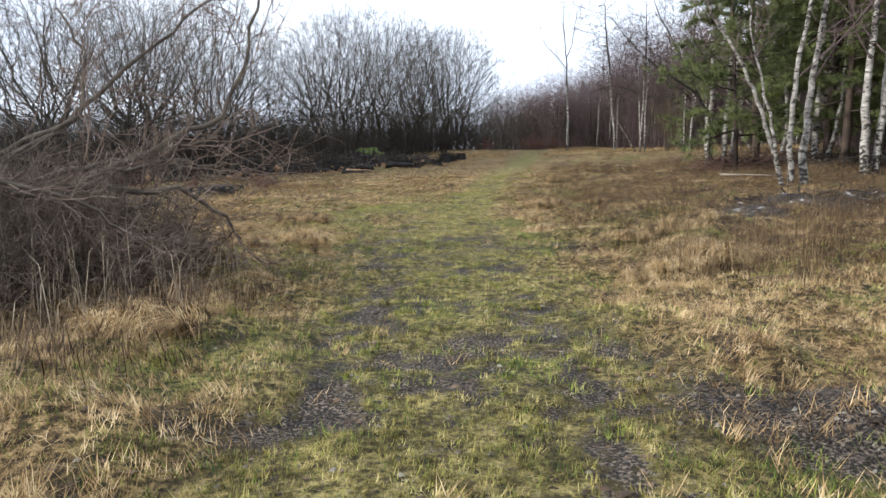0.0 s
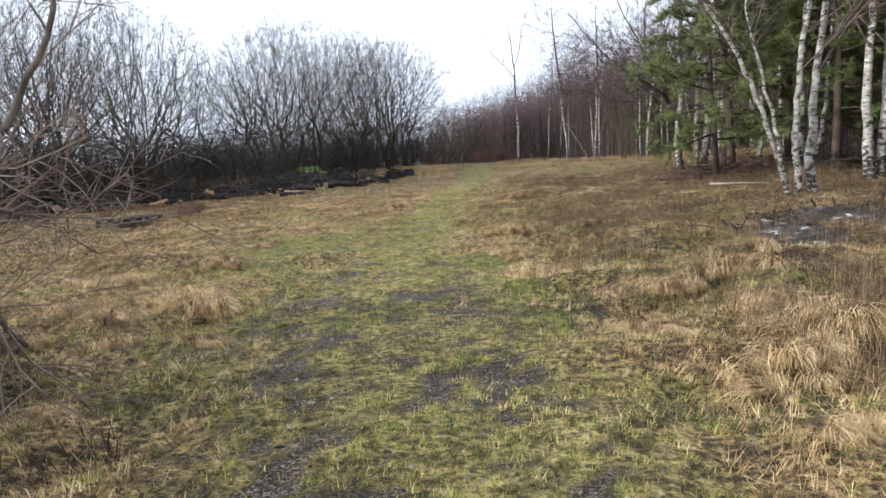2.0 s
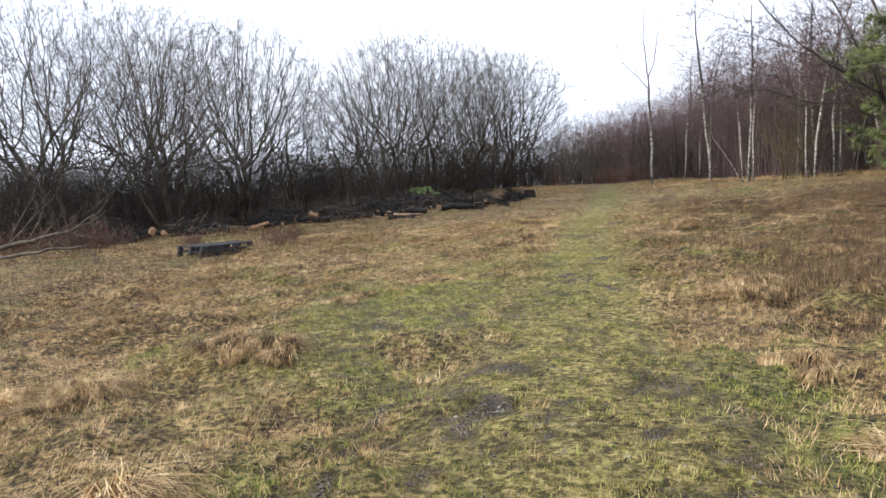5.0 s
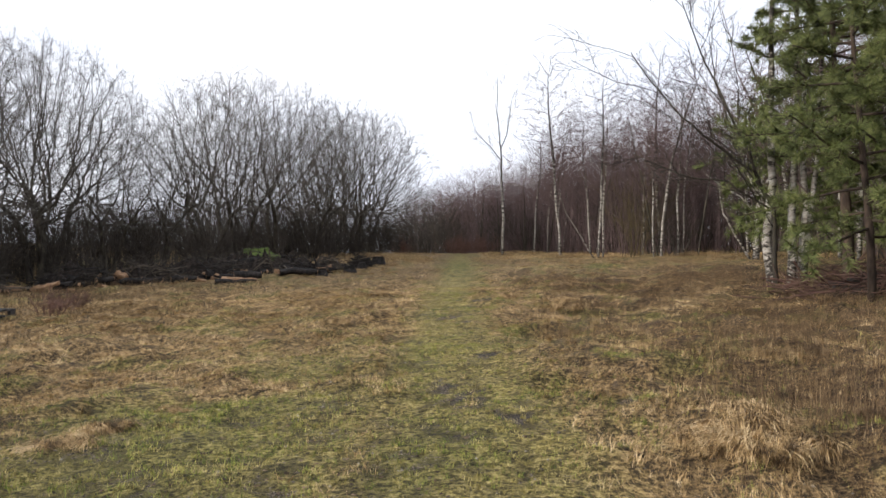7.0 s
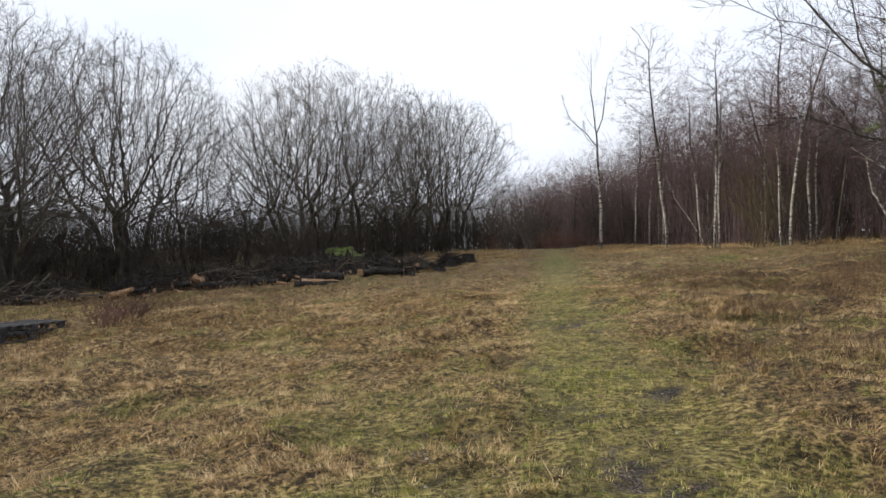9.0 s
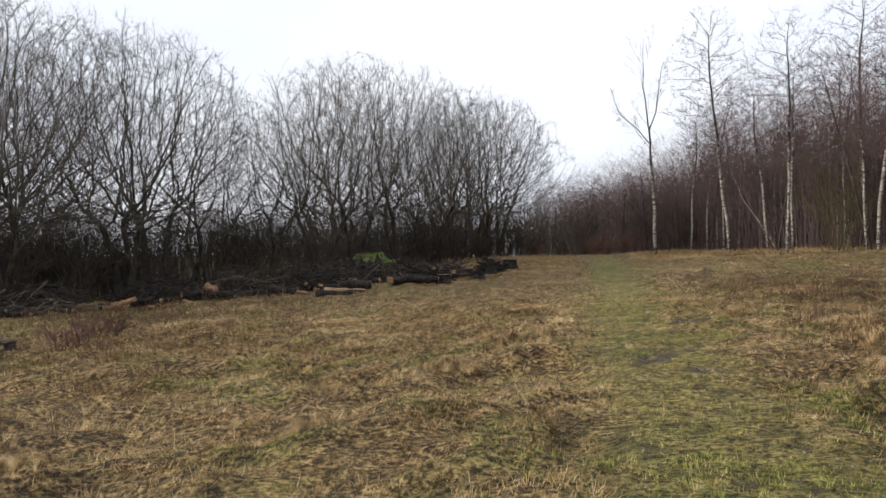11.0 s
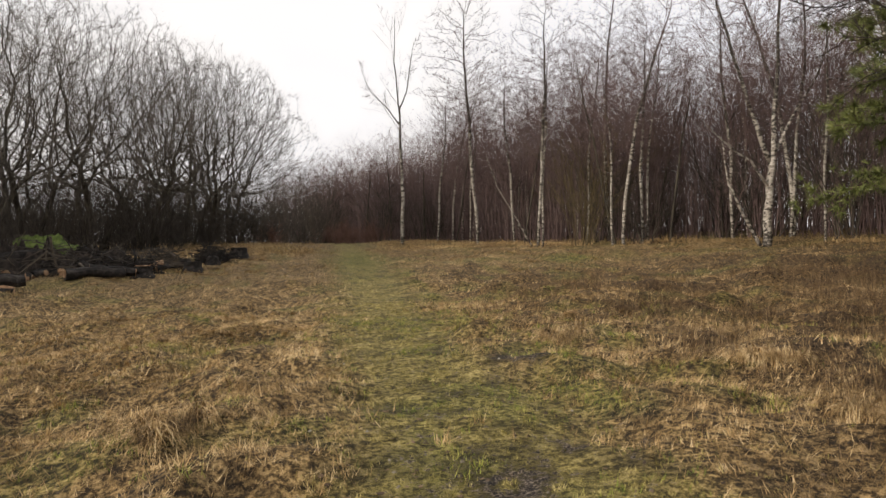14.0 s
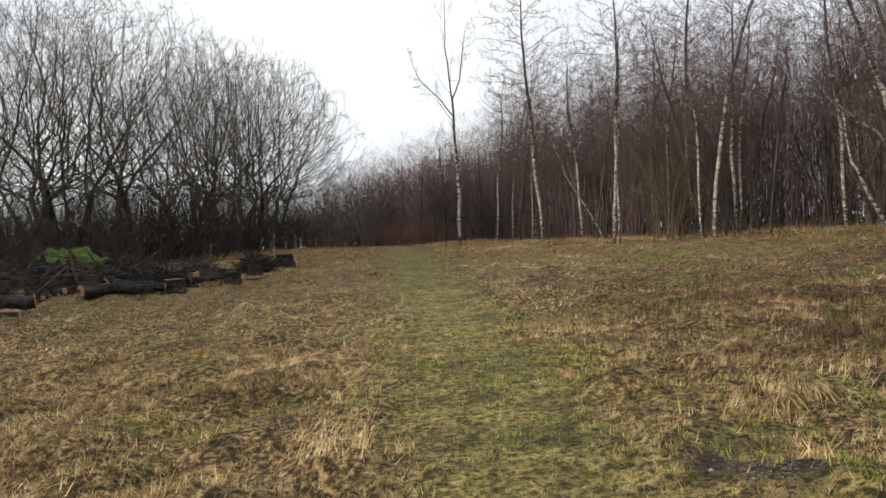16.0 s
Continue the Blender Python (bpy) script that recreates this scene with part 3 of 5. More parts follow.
def alder(seed, stems, tall, spread, label, wide=0.44):
    r = np.random.RandomState(seed)
    wood, twigs = Tubes(), Tubes()
    lines = []
    for k in range(stems):
        a = 2 * math.pi * (k + r.rand() * 0.6) / stems
        lean = radians((0.15 if k == 0 else r.uniform(0.6, 1.0)) * spread)
        p, line = np.array((math.cos(a) * 0.22, math.sin(a) * 0.22, -0.25)), []
        d = np.array((math.cos(a) * math.sin(lean), math.sin(a) * math.sin(lean), math.cos(lean)))
        for _ in range(int(tall * (0.30 + 0.12 * r.rand()) / 0.4)):
            line.append(p.copy())
            d = d + r.normal(0, 0.09, 3)
            d[2] += 0.03
            d /= np.linalg.norm(d)
            p = p + d * 0.4
        lines.append(line)
    goals = []
    while len(goals) < 2200:
        q = r.uniform(-1, 1, 3)
        m = float(q @ q)
        if m < 1 and q[2] > -0.72:
            lump = 1 + 0.22 * math.sin(3 * math.atan2(q[1], q[0]) + seed) * (1 - q[2])
            goals.append((q[0] * wide * tall * lump, q[1] * wide * tall * lump, tall * (0.545 + 0.45 * q[2])))
    hub = np.array((0, 0, tall * 0.12))
    P, par = grow(r, lines, goals, 0.30, 1.7, 0.34, hub, 0.55, 0.24)
    grown_tree(r, P, par, 0.0056, 0.19, 1.85, 2, 0.55, hub, wood, twigs)
    t = empty_thing("alder_tree", Matrix.Identity(4), label, "tree", "bare trees of the wood edge")
    child("trunk", wood.mesh("trunk", BARK_DARK), t, "dark ridged stems")
    child("crown", twigs.mesh("crown", TWIG_DARK, False), t, "leafless fine twigs")
    return t


def birch(seed, tall, radius, goals_n, label, lean=2.0, group="birches of the wood edge", bark=None, wide=0.17):
    r = np.random.RandomState(seed)
    wood, twigs = Tubes(), Tubes()
    a = r.uniform(0, 6.28)
    d = np.array((math.cos(a) * math.sin(radians(lean)), math.sin(a) * math.sin(radians(lean)), math.cos(radians(lean))))
    p, line = np.array((0, 0, -0.2)), []
    while p[2] < tall * 0.84:
        line.append(p.copy())
        d = d + r.normal(0, 0.035, 3)
        d[2] += 0.02
        d /= np.linalg.norm(d)
        p = p + d * 0.33
    goals = []
    while len(goals) < goals_n:
        q = r.uniform(-1, 1, 3)
        flame = (1 - q[2] * q[2]) * (1.15 - 0.35 * q[2])
        if q[0] * q[0] + q[1] * q[1] < flame:
            axis_at = line[min(len(line) - 1, max(0, int((0.66 + 0.33 * q[2]) * tall / 0.33)))]
            goals.append((axis_at[0] + q[0] * wide * tall, axis_at[1] + q[1] * wide * tall, tall * (0.66 + 0.34 * q[2])))
    hub = np.array((0, 0, tall * 0.1))
    P, par = grow(r, [line], goals, 0.27, 1.6, 0.26, hub, 0.4, 0.16)
    grown_tree(r, P, par, 0.0048, radius, 2.1, 2, 0.5, hub, wood, twigs)
    t = empty_thing("birch_tree", Matrix.Identity(4), label, "tree", group)
    child("trunk", wood.mesh("trunk", bark or BIRCH), t, "dark young bark" if bark else "white bark with black scars")
    child("crown", twigs.mesh("crown", TWIG_BIRCH, False), t, "leafless purplish twigs")
    return t


def stem_tree(name, seed, m, stems, bark, twig, spec, label, category="tree", bark_label="", crown_label="leafless twigs"):
    """A tree of given stems: each a list of points, a foot radius, a tip radius and whether it bears twigs."""
    rng = random.Random(seed)
    t = empty_thing(name, m, label, category)
    twigs = Tubes()
    for pts, r0, r1, bears in stems:
        wood = Tubes()
        raw = [Vector(p) for p in pts]
        path = []
        for k in range(len(raw) - 1):
            for u in range(4):
                path.append(raw[k].lerp(raw[k + 1], u / 4) + rand_unit(rng) * 0.035 * (1 if k or u else 0))
        path.append(raw[-1])
        wood.limb(path, r0, r1, 8)
        if bears:
            L = sum((path[i + 1] - path[i]).length for i in range(len(path) - 1))
            bear(rng, path, L, r0 * 0.45, 0, [dict(spec[0], n=int(spec[0]["n"] * bears), start=max(spec[0]["start"], 1 - bears)), *spec[1:]], wood, twigs)
        child("stem", wood.mesh("stem", bark), t, bark_label)
    child("crown", twigs.mesh("crown", twig, False), t, crown_label)
    return t


def shrub(seed, stems, tall, mat, label, name="shrub", group="undergrowth of the wood edge", spec=SHRUB, spread=38, stem=(0.012, 0.028), wig=0.14):
    rng = random.Random(seed)
    tw = Tubes()
    for k in range(stems):
        a = rng.uniform(0, 6.28)
        lean = radians(rng.uniform(2, spread))
        d = Vector((math.cos(a) * math.sin(lean), math.sin(a) * math.sin(lean), math.cos(lean)))
        L = tall * rng.uniform(0.55, 1.05)
        rr = rng.uniform(0, 0.5)
        pts = walk_limb(rng, Vector((math.cos(a) * rr, math.sin(a) * rr, -0.1)), d, L, 5, wig, 0.03)
        tw.limb(pts, rng.uniform(*stem), min(0.006, stem[0]), 4)
        bear(rng, pts, L, 0.02, 0, spec, tw, tw)
    ob = new(name, tw.mesh(name, mat, False))
    return tagged(ob, label, "shrub", group)


rng = random.Random(11)

# wood on the left, behind the felled timber
left_spots = [(-20.5, 38, 1.0), (-24.5, 42, 1.05), (-17.2, 41, 0.98), (-29, 39, 1.0), (-20, 46, 1.05), (-15.2, 46, 0.98), (-35, 41, 1.0), (-13.6, 50.5, 0.78),
              (-12.0, 55, 0.72), (-17.5, 53, 1.1), (-24, 51, 1.1), (-8.6, 61, 1.08), (-6.2, 64, 1.12), (-3.6, 66.5, 1.02), (-10.5, 66, 1.1),
              (-1.8, 70, 1.05), (-0.6, 73.5, 1.08), (0.6, 77, 1.12), (-4.5, 76, 1.1), (-30, 33, 0.9), (-38, 34, 0.95), (-10.2, 59, 1.05)]
kinds = [alder(21, 4, 12.0, 36, "broad bare many-stemmed alder with dark spreading stems", 0.52), alder(22, 3, 12.0, 26, "tall bare many-stemmed alder with dark stems"),
         alder(23, 4, 11.4, 34, "tall bare many-stemmed alder with dark stems"), alder(24, 3, 12.4, 24, "tall bare many-stemmed alder with dark stems")]
for k, kind in enumerate(kinds):
    plant(kind, [spot(x, y, rng.uniform(0, 360), s, sink=0.0) for x, y, s in left_spots[k::4]])

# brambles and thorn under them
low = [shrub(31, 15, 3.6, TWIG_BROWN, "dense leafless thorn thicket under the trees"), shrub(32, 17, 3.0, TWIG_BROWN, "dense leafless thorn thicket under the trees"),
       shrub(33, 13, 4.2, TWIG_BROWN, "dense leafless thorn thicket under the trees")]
edge = [(-46, 30), (-40, 31), (-34, 32), (-28, 34), (-22, 36.5), (-18, 40), (-15.5, 43.5), (-13.5, 47.5), (-11.5, 52), (-9, 57.5), (-5.5, 61), (-2, 65), (1, 69), (4, 74)]
spots = []
for (x0, y0), (x1, y1) in zip(edge, edge[1:]):
    for k in range(3):
        f = (k + rng.random()) / 3
        for back in (0.6, 3.2):
            nx, ny = (y0 - y1), (x1 - x0)
            q = math.hypot(nx, ny)
            b = back + rng.uniform(-0.6, 0.8)
            spots.append(spot(x0 + (x1 - x0) * f + nx / q * b, y0 + (y1 - y0) * f + ny / q * b, rng.uniform(0, 360), rng.uniform(0.8, 1.2), rng.uniform(0.75, 1.15), 0.0))
rng.shuffle(spots)
LOW_LEFT = spots

# birch wood on the right
birches = [birch(41, 12.8, 0.095, 1000, "slender leafless silver birch with white bark"), birch(42, 11.8, 0.08, 850, "slender leafless silver birch with white bark", 4),
           birch(43, 10.4, 0.055, 450, "thin young leafless birch", 3), birch(44, 9.6, 0.055, 480, "thin brown-barked leafless young birch", 5, bark=BARK_DARK)]
front = [(14.35, 60.9, 0, 1.12), (14.4, 68.8, 1, 0.95), (14.5, 53.3, 1, 1.02), (14.9, 53.6, 2, 1.0), (17.3, 50.4, 0, 0.95), (18.4, 50.6, 1, 0.95), (18.9, 51.0, 2, 1.0), (19.2, 49.6, 3, 0.95),
         (17.0, 50.8, 2, 0.9), (22.5, 46, 0, 1.0), (21.5, 43.5, 2, 0.95)]
EDGE_Y = [10, 18, 24, 30, 37, 42, 46, 50, 53, 61, 65, 70, 80, 92, 110]
EDGE_X = [12.5, 12.5, 15.5, 16.5, 19.5, 21.5, 20.5, 19.5, 17.0, 16.0, 14.0, 14.5, 12.5, 9.5, 4.0]
filled = [[], [], [], []]
for x, y, k, s in front:
    filled[k].append(spot(x, y, rng.uniform(0, 360), s, sink=0.0))
under = []
y = 12.0
while y < 108:
    e = float(np.interp(y, EDGE_Y, EDGE_X))
    for row, off in enumerate((0.8, 3.2, 6.5, 11.0, 17.0)):
        if row == 4 and rng.random() < 0.4:
            continue
        px, py = e + off + rng.uniform(-1.0, 1.2), y + rng.uniform(-1.2, 1.2)
        k = rng.choice((0, 1, 2, 3)) if y < 75 and row < 2 else 3
        shorter = float(np.interp(y, [10, 45, 55, 75, 108], [1.0, 1.15, 1.08, 0.95, 0.95]))
        filled[k].append(spot(px, py, rng.uniform(0, 360), rng.uniform(0.8, 1.05) * shorter, sink=0.0))
        under.append((px + rng.uniform(-1.5, 1.5), py + rng.uniform(-1.2, 1.2), row))
    y += 3.1 if y < 75 else 4.5
for kind, where in zip(birches, filled):
    plant(kind, where)
spots = LOW_LEFT + [spot(x, y, rng.uniform(0, 360), rng.uniform(0.9, 1.4), rng.uniform(0.8, 1.3), 0.0) for x, y, row in under if (row in (1, 2) and rng.random() < 0.6) or rng.random() < 0.1]
# the thicket that closes the far end of the way
for k in range(22):
    px = -4 + 24 * rng.random()
    py = 88 + 22 * rng.random()
    spots.append(spot(px, py, rng.uniform(0, 360), rng.uniform(1.2, 1.9), 1.0, 0.0))
rng.shuffle(spots)
for k, kind in enumerate(low):
    plant(kind, spots[k::3])

# tall young growth that fills the birch wood, and the woods behind everything
poles = [shrub(51, 8, 10.2, TWIG_BIRCH, "close-grown leafless young birch poles", "sapling_clump", "young growth in the birch wood", POLES, 9),
         shrub(52, 7, 9.4, TWIG_BIRCH, "close-grown leafless young birch poles", "sapling_clump", "young growth in the birch wood", POLES, 11)]
spots = []
y = 14.0
while y < 100:
    e = float(np.interp(y, EDGE_Y, EDGE_X))
    for off in (2.2, 4.6, 8.0, 12.0):
        f = float(np.interp(y, [10, 50, 62, 75, 100], [1.2, 1.15, 0.95, 0.9, 0.9]))
        spots.append(spot(e + off + rng.uniform(-1, 1), y + rng.uniform(-1.4, 1.4), rng.uniform(0, 360), rng.uniform(0.85, 1.1) * f, 1.0, 0.0))
    y += 2.9
rng.shuffle(spots)
for k, kind in enumerate(poles):
    plant(kind, spots[k::2])
willow = shrub(53, 11, 5.4, TWIG_OLIVE, "olive-stemmed willow clump at the wood edge", "willow_shrub", "willows of the wood edge", SHRUB, 26)
plant(willow, [spot(16.0, 51.8, 20, 1.0, 1.0, 0.0), spot(17.0, 53.5, 140, 1.05, 1.0, 0.0)])


def far_woods(name, seed, count, where, tall, mat, label, thick=0.5):
    """Woods too deep to count: upright stems, each with slanting boughs, in one mesh."""
    r = np.random.RandomState(seed)
    x, y = where(r, count)
    h = tall * r.uniform(0.55, 1.1, count)
    z = lie(x, y) - 0.3
    V, F = [], []
    o = 0
    lean = r.normal(0, 0.09, (count, 2))
    w = r.uniform(0.009, 0.026, count)
    ang = r.uniform(0, np.pi, count)

    def spike(bx, by, bz, tx, ty, tz, ww, aa):
        nonlocal o
        n = len(bx)
        dx, dy = np.cos(aa) * ww, np.sin(aa) * ww
        a = np.stack([bx - dx, by - dy, bz], -1); b = np.stack([bx + dx, by + dy, bz], -1)
        m = np.stack([bx - dy * 1.2, by + dx * 1.2, bz], -1); t = np.stack([tx, ty, tz], -1)
        V.append(np.stack([a, b, m, t], 1).reshape(-1, 3))
        i = o + np.arange(n) * 4
        F.append(np.concatenate([np.stack([i, i + 1, i + 3], -1), np.stack([i + 1, i + 2, i + 3], -1), np.stack([i + 2, i, i + 3], -1)]))
        o += n * 4
    tx, ty, tz = x + lean[:, 0] * h, y + lean[:, 1] * h, z + h
    spike(x, y, z, tx, ty, tz, w, ang)
    for k in range(12):
        f = r.uniform(0.05, 0.98, count) ** 0.7
        bx, by, bz = x + (tx - x) * f, y + (ty - y) * f, z + h * f
        a = r.uniform(0, 2 * np.pi, count)
        L = h * r.uniform(0.10, 0.32, count)
        spike(bx, by, bz, bx + np.cos(a) * L * 0.75, by + np.sin(a) * L * 0.75, bz + L * r.uniform(-0.1, 0.7, count), w * thick, ang + 1)
    me = mesh_arrays(name, np.concatenate(V), np.concatenate(F), mat)
    tagged(new(name, me), label, "woods", kind="stuff")


def behind_left(r, n):
    f = r.uniform(0, len(edge) - 1.001, n)
    i = f.astype(int)
    E = np.array(edge, float)
    p = E[i] + (E[i + 1] - E[i]) * (f - i)[:, None]
    d = E[i + 1] - E[i]
    nrm = np.stack([-d[:, 1], d[:, 0]], -1) / np.linalg.norm(d, axis=1)[:, None]
    back = 1.5 + 26 * r.rand(n) ** 1.3
    q = p + nrm * back[:, None]
    return q[:, 0], q[:, 1]


def behind_right(r, n):
    y = r.uniform(8, 112, n)
    return np.interp(y, EDGE_Y, EDGE_X) + 1.5 + 26 * r.rand(n) ** 1.2, y


def far_end(r, n):
    return r.uniform(-22, 30, n), r.uniform(96, 130, n)


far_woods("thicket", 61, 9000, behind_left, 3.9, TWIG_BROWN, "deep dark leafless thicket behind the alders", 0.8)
far_woods("birch_thicket", 62, 12500, behind_right, 9.8, TWIG_BIRCH, "deep dark leafless growth inside the birch wood", 0.9)
far_woods("distant_woods", 63, 3600, far_end, 8.5, TWIG_DARK, "distant grey leafless woods closing the view")
bram = shrub(54, 12, 1.3, TWIG_RED, "low reddish bramble at the end of the track", "bramble", "brambles at the end of the track", SHRUB, 60)
plant(bram, [spot(3 + 9 * rng.random(), 70 + 9 * rng.random(), rng.uniform(0, 360), rng.uniform(0.9, 1.5), 1.0, 0.0) for _ in range(14)] +
      [spot(-22 + 9 * rng.random(), 31 + 3.5 * rng.random(), rng.uniform(0, 360), rng.uniform(0.7, 1.1), 0.8, 0.0) for _ in range(14)])

# ---- single trees ----
B = dict(bark_label="white bark with black scars", crown_label="leafless purplish twigs")
stem_tree("birch_tree", 71, spot(8.8, 17.95, sink=0.1), [
    ([(0, 0, -.1), (-.4, .1, 1.4), (-.9, .2, 2.7), (-1.25, .2, 3.4), (-1.95, .3, 4.5), (-2.4, .4, 6.3), (-2.6, .5, 8)], .065, .02, 0.8),
    ([(-.25, 0, .8), (-.55, -.1, 2.0), (-.85, -.1, 3.0), (-1.15, -.1, 4.0), (-1.15, -.1, 5.0)], .045, .015, 0.6),
    ([(.15, 0, -.1), (.05, 0, 1.5), (.1, 0, 3), (.4, 0, 5), (.6, 0, 8), (.7, 0, 11)], .085, .025, 0.7)], BIRCH, TWIG_BIRCH, LIMB, "leaning silver birch with three white stems", **B)
stem_tree("birch_tree", 72, spot(9.35, 18.1, sink=0.1), [
    ([(0, 0, -.1), (.0, .1, 1.0), (.05, .1, 2.0), (.15, .1, 3.2), (.3, 0, 5), (.4, 0, 9), (.4, 0, 12)], .12, .03, 0.6)], BIRCH, TWIG_BIRCH, LIMB, "thick silver birch with a blackened foot", **B)
stem_tree("birch_tree", 73, spot(12.2, 20.3, sink=0.1), [
    ([(0, 0, -.1), (-.1, 0, 2), (-.05, 0, 4), (.1, 0, 7), (.3, 0, 11)], .14, .03, 0.6),
    ([(.3, 0, -.1), (.45, .1, 2), (.5, .1, 4), (.9, 0, 8), (1.0, 0, 11)], .12, .03, 0.6)], BIRCH, TWIG_BIRCH, LIMB, "pair of white birch stems among pines", **B)
stem_tree("birch_tree", 74, spot(11.2, 29.85, sink=0.1), [
    ([(0, 0, -.1), (-.15, 0, 1.2), (0, 0, 2.9), (0, .1, 5), (.2, .2, 9), (.3, .2, 12)], .16, .03, 0.6),
    ([(.55, 0, -.1), (.72, .1, 3), (.8, .1, 6), (.9, 0, 11)], .13, .03, 0.5),
    ([(.9, .1, -.1), (1.1, .1, 2), (1.0, .1, 4), (1.3, .1, 10)], .15, .03, 0.5),
    ([(.7, -.1, -.1), (1.05, -.1, 1.5), (1.25, -.2, 3.5), (1.5, -.2, 9)], .12, .03, 0.5)], BIRCH, TWIG_BIRCH, LIMB, "cluster of four white birch stems", **B)
stem_tree("sallow_tree", 75, spot(11.0, 29.4, sink=0.1), [
    ([(0, 0, -.1), (0, 0, 1.6), (-.15, -.1, 2.4), (-.8, -.2, 3.2), (-2, -.4, 3.9), (-3.2, -.5, 4.8), (-4.4, -.6, 6.2)], .075, .012, 0.95),
    ([(-.1, 0, 2.3), (-1.2, -.3, 4.2), (-2.3, -.5, 6.0), (-3.0, -.6, 7.6)], .045, .012, 0.95),
    ([(-.1, 0, 2.2), (-1.5, -.2, 2.9), (-3.0, -.3, 3.1), (-4.2, -.3, 3.6)], .03, .01, 0.8)], BARK_DARK, TWIG_BROWN, SALLOW, "bare sallow arching out over the meadow", bark_label="dark arching stem")
stem_tree("birch_tree", 76, spot(13.0, 24.6, sink=0.1), [
    ([(0, 0, -.1), (-.1, 0, 1.5), (-.05, 0, 3), (.1, 0, 8), (.2, 0, 10)], .15, .03, 0.5),
    ([(.2, 0, -.1), (.6, 0, 1.5), (.8, 0, 3), (1.2, 0, 9)], .10, .03, 0.5)], BIRCH, TWIG_BIRCH, LIMB, "white birch with a mossy foot beside pines", **B)
stem_tree("birch_tree", 77, spot(13.4, 28.2, sink=0.1), [
    ([(0, 0, -.1), (.2, 0, 1.5), (.1, 0, 3), (-.1, 0, 5), (.1, 0, 9)], .11, .03, 0.5)], BIRCH, TWIG_BIRCH, LIMB, "crooked white birch among pines", **B)
stem_tree("birch_tree", 78, spot(19.3, 44.0, sink=0.1), [
    ([(0, 0, -.1), (.05, 0, 1.2), (.15, 0, 2.5), (.25, 0, 3.5)], .17, .12, 0),
    ([(.2, 0, 3.2), (-.6, .1, 5), (-1.2, .1, 6.6), (-2, .2, 9), (-2.3, .2, 11)], .095, .02, 0.9),
    ([(.25, 0, 3.3), (.5, .1, 5.4), (.8, .2, 8.7), (1, .2, 12)], .105, .02, 0.9),
    ([(.25, 0, 3.4), (1.2, 0, 5), (2.4, 0, 6.6), (3.2, 0, 9)], .07, .015, 0.9),
    ([(.15, 0, 2.3), (-.9, -.2, 3.2), (-2.1, -.3, 3.8), (-3, -.3, 4.5)], .055, .015, 0.9),
    ([(-.15, 0, -.1), (-.6, 0, .6), (-1.2, 0, 1.5), (-1.7, 0, 2.4), (-2.0, 0, 4)], .08, .02, 0.6)], BIRCH, TWIG_BIRCH, LIMB, "old forked silver birch with spreading white limbs", **B)
stem_tree("birch_tree", 79, spot(10.9, 65.0, sink=0.1), [
    ([(0, 0, -.1), (.08, 0, 3), (-.08, 0, 6), (-.1, 0, 7.6), (-.2, 0, 9.2), (-.45, 0, 11.4), (-.35, 0, 14.4)], .12, .012, 0.55),
    ([(-.1, 0, 7.5), (-.9, .1, 8.6), (-1.9, .2, 9.5), (-2.5, .2, 10.9)], .045, .008, 0.9),
    ([(-.15, 0, 8.3), (.35, 0, 9.6), (.6, 0, 11.2), (.85, 0, 12.8)], .05, .008, 0.9)], BIRCH, TWIG_BIRCH, FINE, "lone slender birch at the end of the wood", **B)
stem_tree("birch_tree", 80, spot(14.25, 53.1, sink=0.1), [
    ([(0, 0, -.1), (-.6, 0, .8), (-1.2, 0, 1.8), (-1.9, 0, 2.9), (-2.4, 0, 4.2)], .045, .015, 0.5)], BIRCH, TWIG_BIRCH, LIMB, "thin birch stem leaning out from the wood", **B)


def pine(seed, tall, reach, first, label, foot=0.17):
    r = random.Random(seed)
    t = empty_thing("pine_tree", Matrix.Identity(4), label, "tree", "pines among the birches")
    wood = Tubes()
    trunk = walk_limb(r, Vector((0, 0, -0.2)), Vector((0.02, 0, 1)), tall, 10, 0.04, 0.03)
    wood.limb(trunk, foot, 0.03, 9)
    V, F = [], []

    def tuft(p, d, size):
        for _ in range(14):
            q = (d * 0.7 + rand_unit(r) * 0.9).normalized()
            s = q.orthogonal().normalized() * 0.011
            e = p + q * size * r.uniform(0.6, 1.1)
            o = len(V)
            V.extend([tuple(p + s), tuple(p - s), tuple(e)])
            F.append((o, o + 1, o + 2))
    boughs = 36
    for k in range(boughs):
        f = first + (0.98 - first) * k / boughs
        p, d = along(trunk, f)
        a = k * 2.4 + r.uniform(-0.4, 0.4)
        L = reach * (1.1 - 0.75 * f) * r.uniform(0.6, 1.15)
        nd = Vector((math.cos(a), math.sin(a), r.uniform(-0.3, 0.05) + 0.3 * f))
        b = walk_limb(r, p, nd, L, 5, 0.12, 0.01)
        wood.limb(b, 0.035, 0.012, 5)
        for j in range(10):
            q, dd = along(b, min(0.999, 0.25 + 0.75 * (j + r.random()) / 10))
            side = (dd + rand_unit(r) * 0.9).normalized()
            s = walk_limb(r, q, side, L * r.uniform(0.15, 0.32), 3, 0.2, 0.03)
            wood.limb(s, 0.010, 0.006, 3)
            for m in range(7):
                u, e = along(s, min(0.999, r.random()))
                tuft(u, e, 0.30)
    child("trunk", wood.mesh("trunk", BARK_PINE), t, "brown pine trunk and boughs")
    me = mesh_arrays("needles", np.array(V), np.array(F), NEEDLES)
    child("needles", me, t, "dark green needle tufts")
    return t


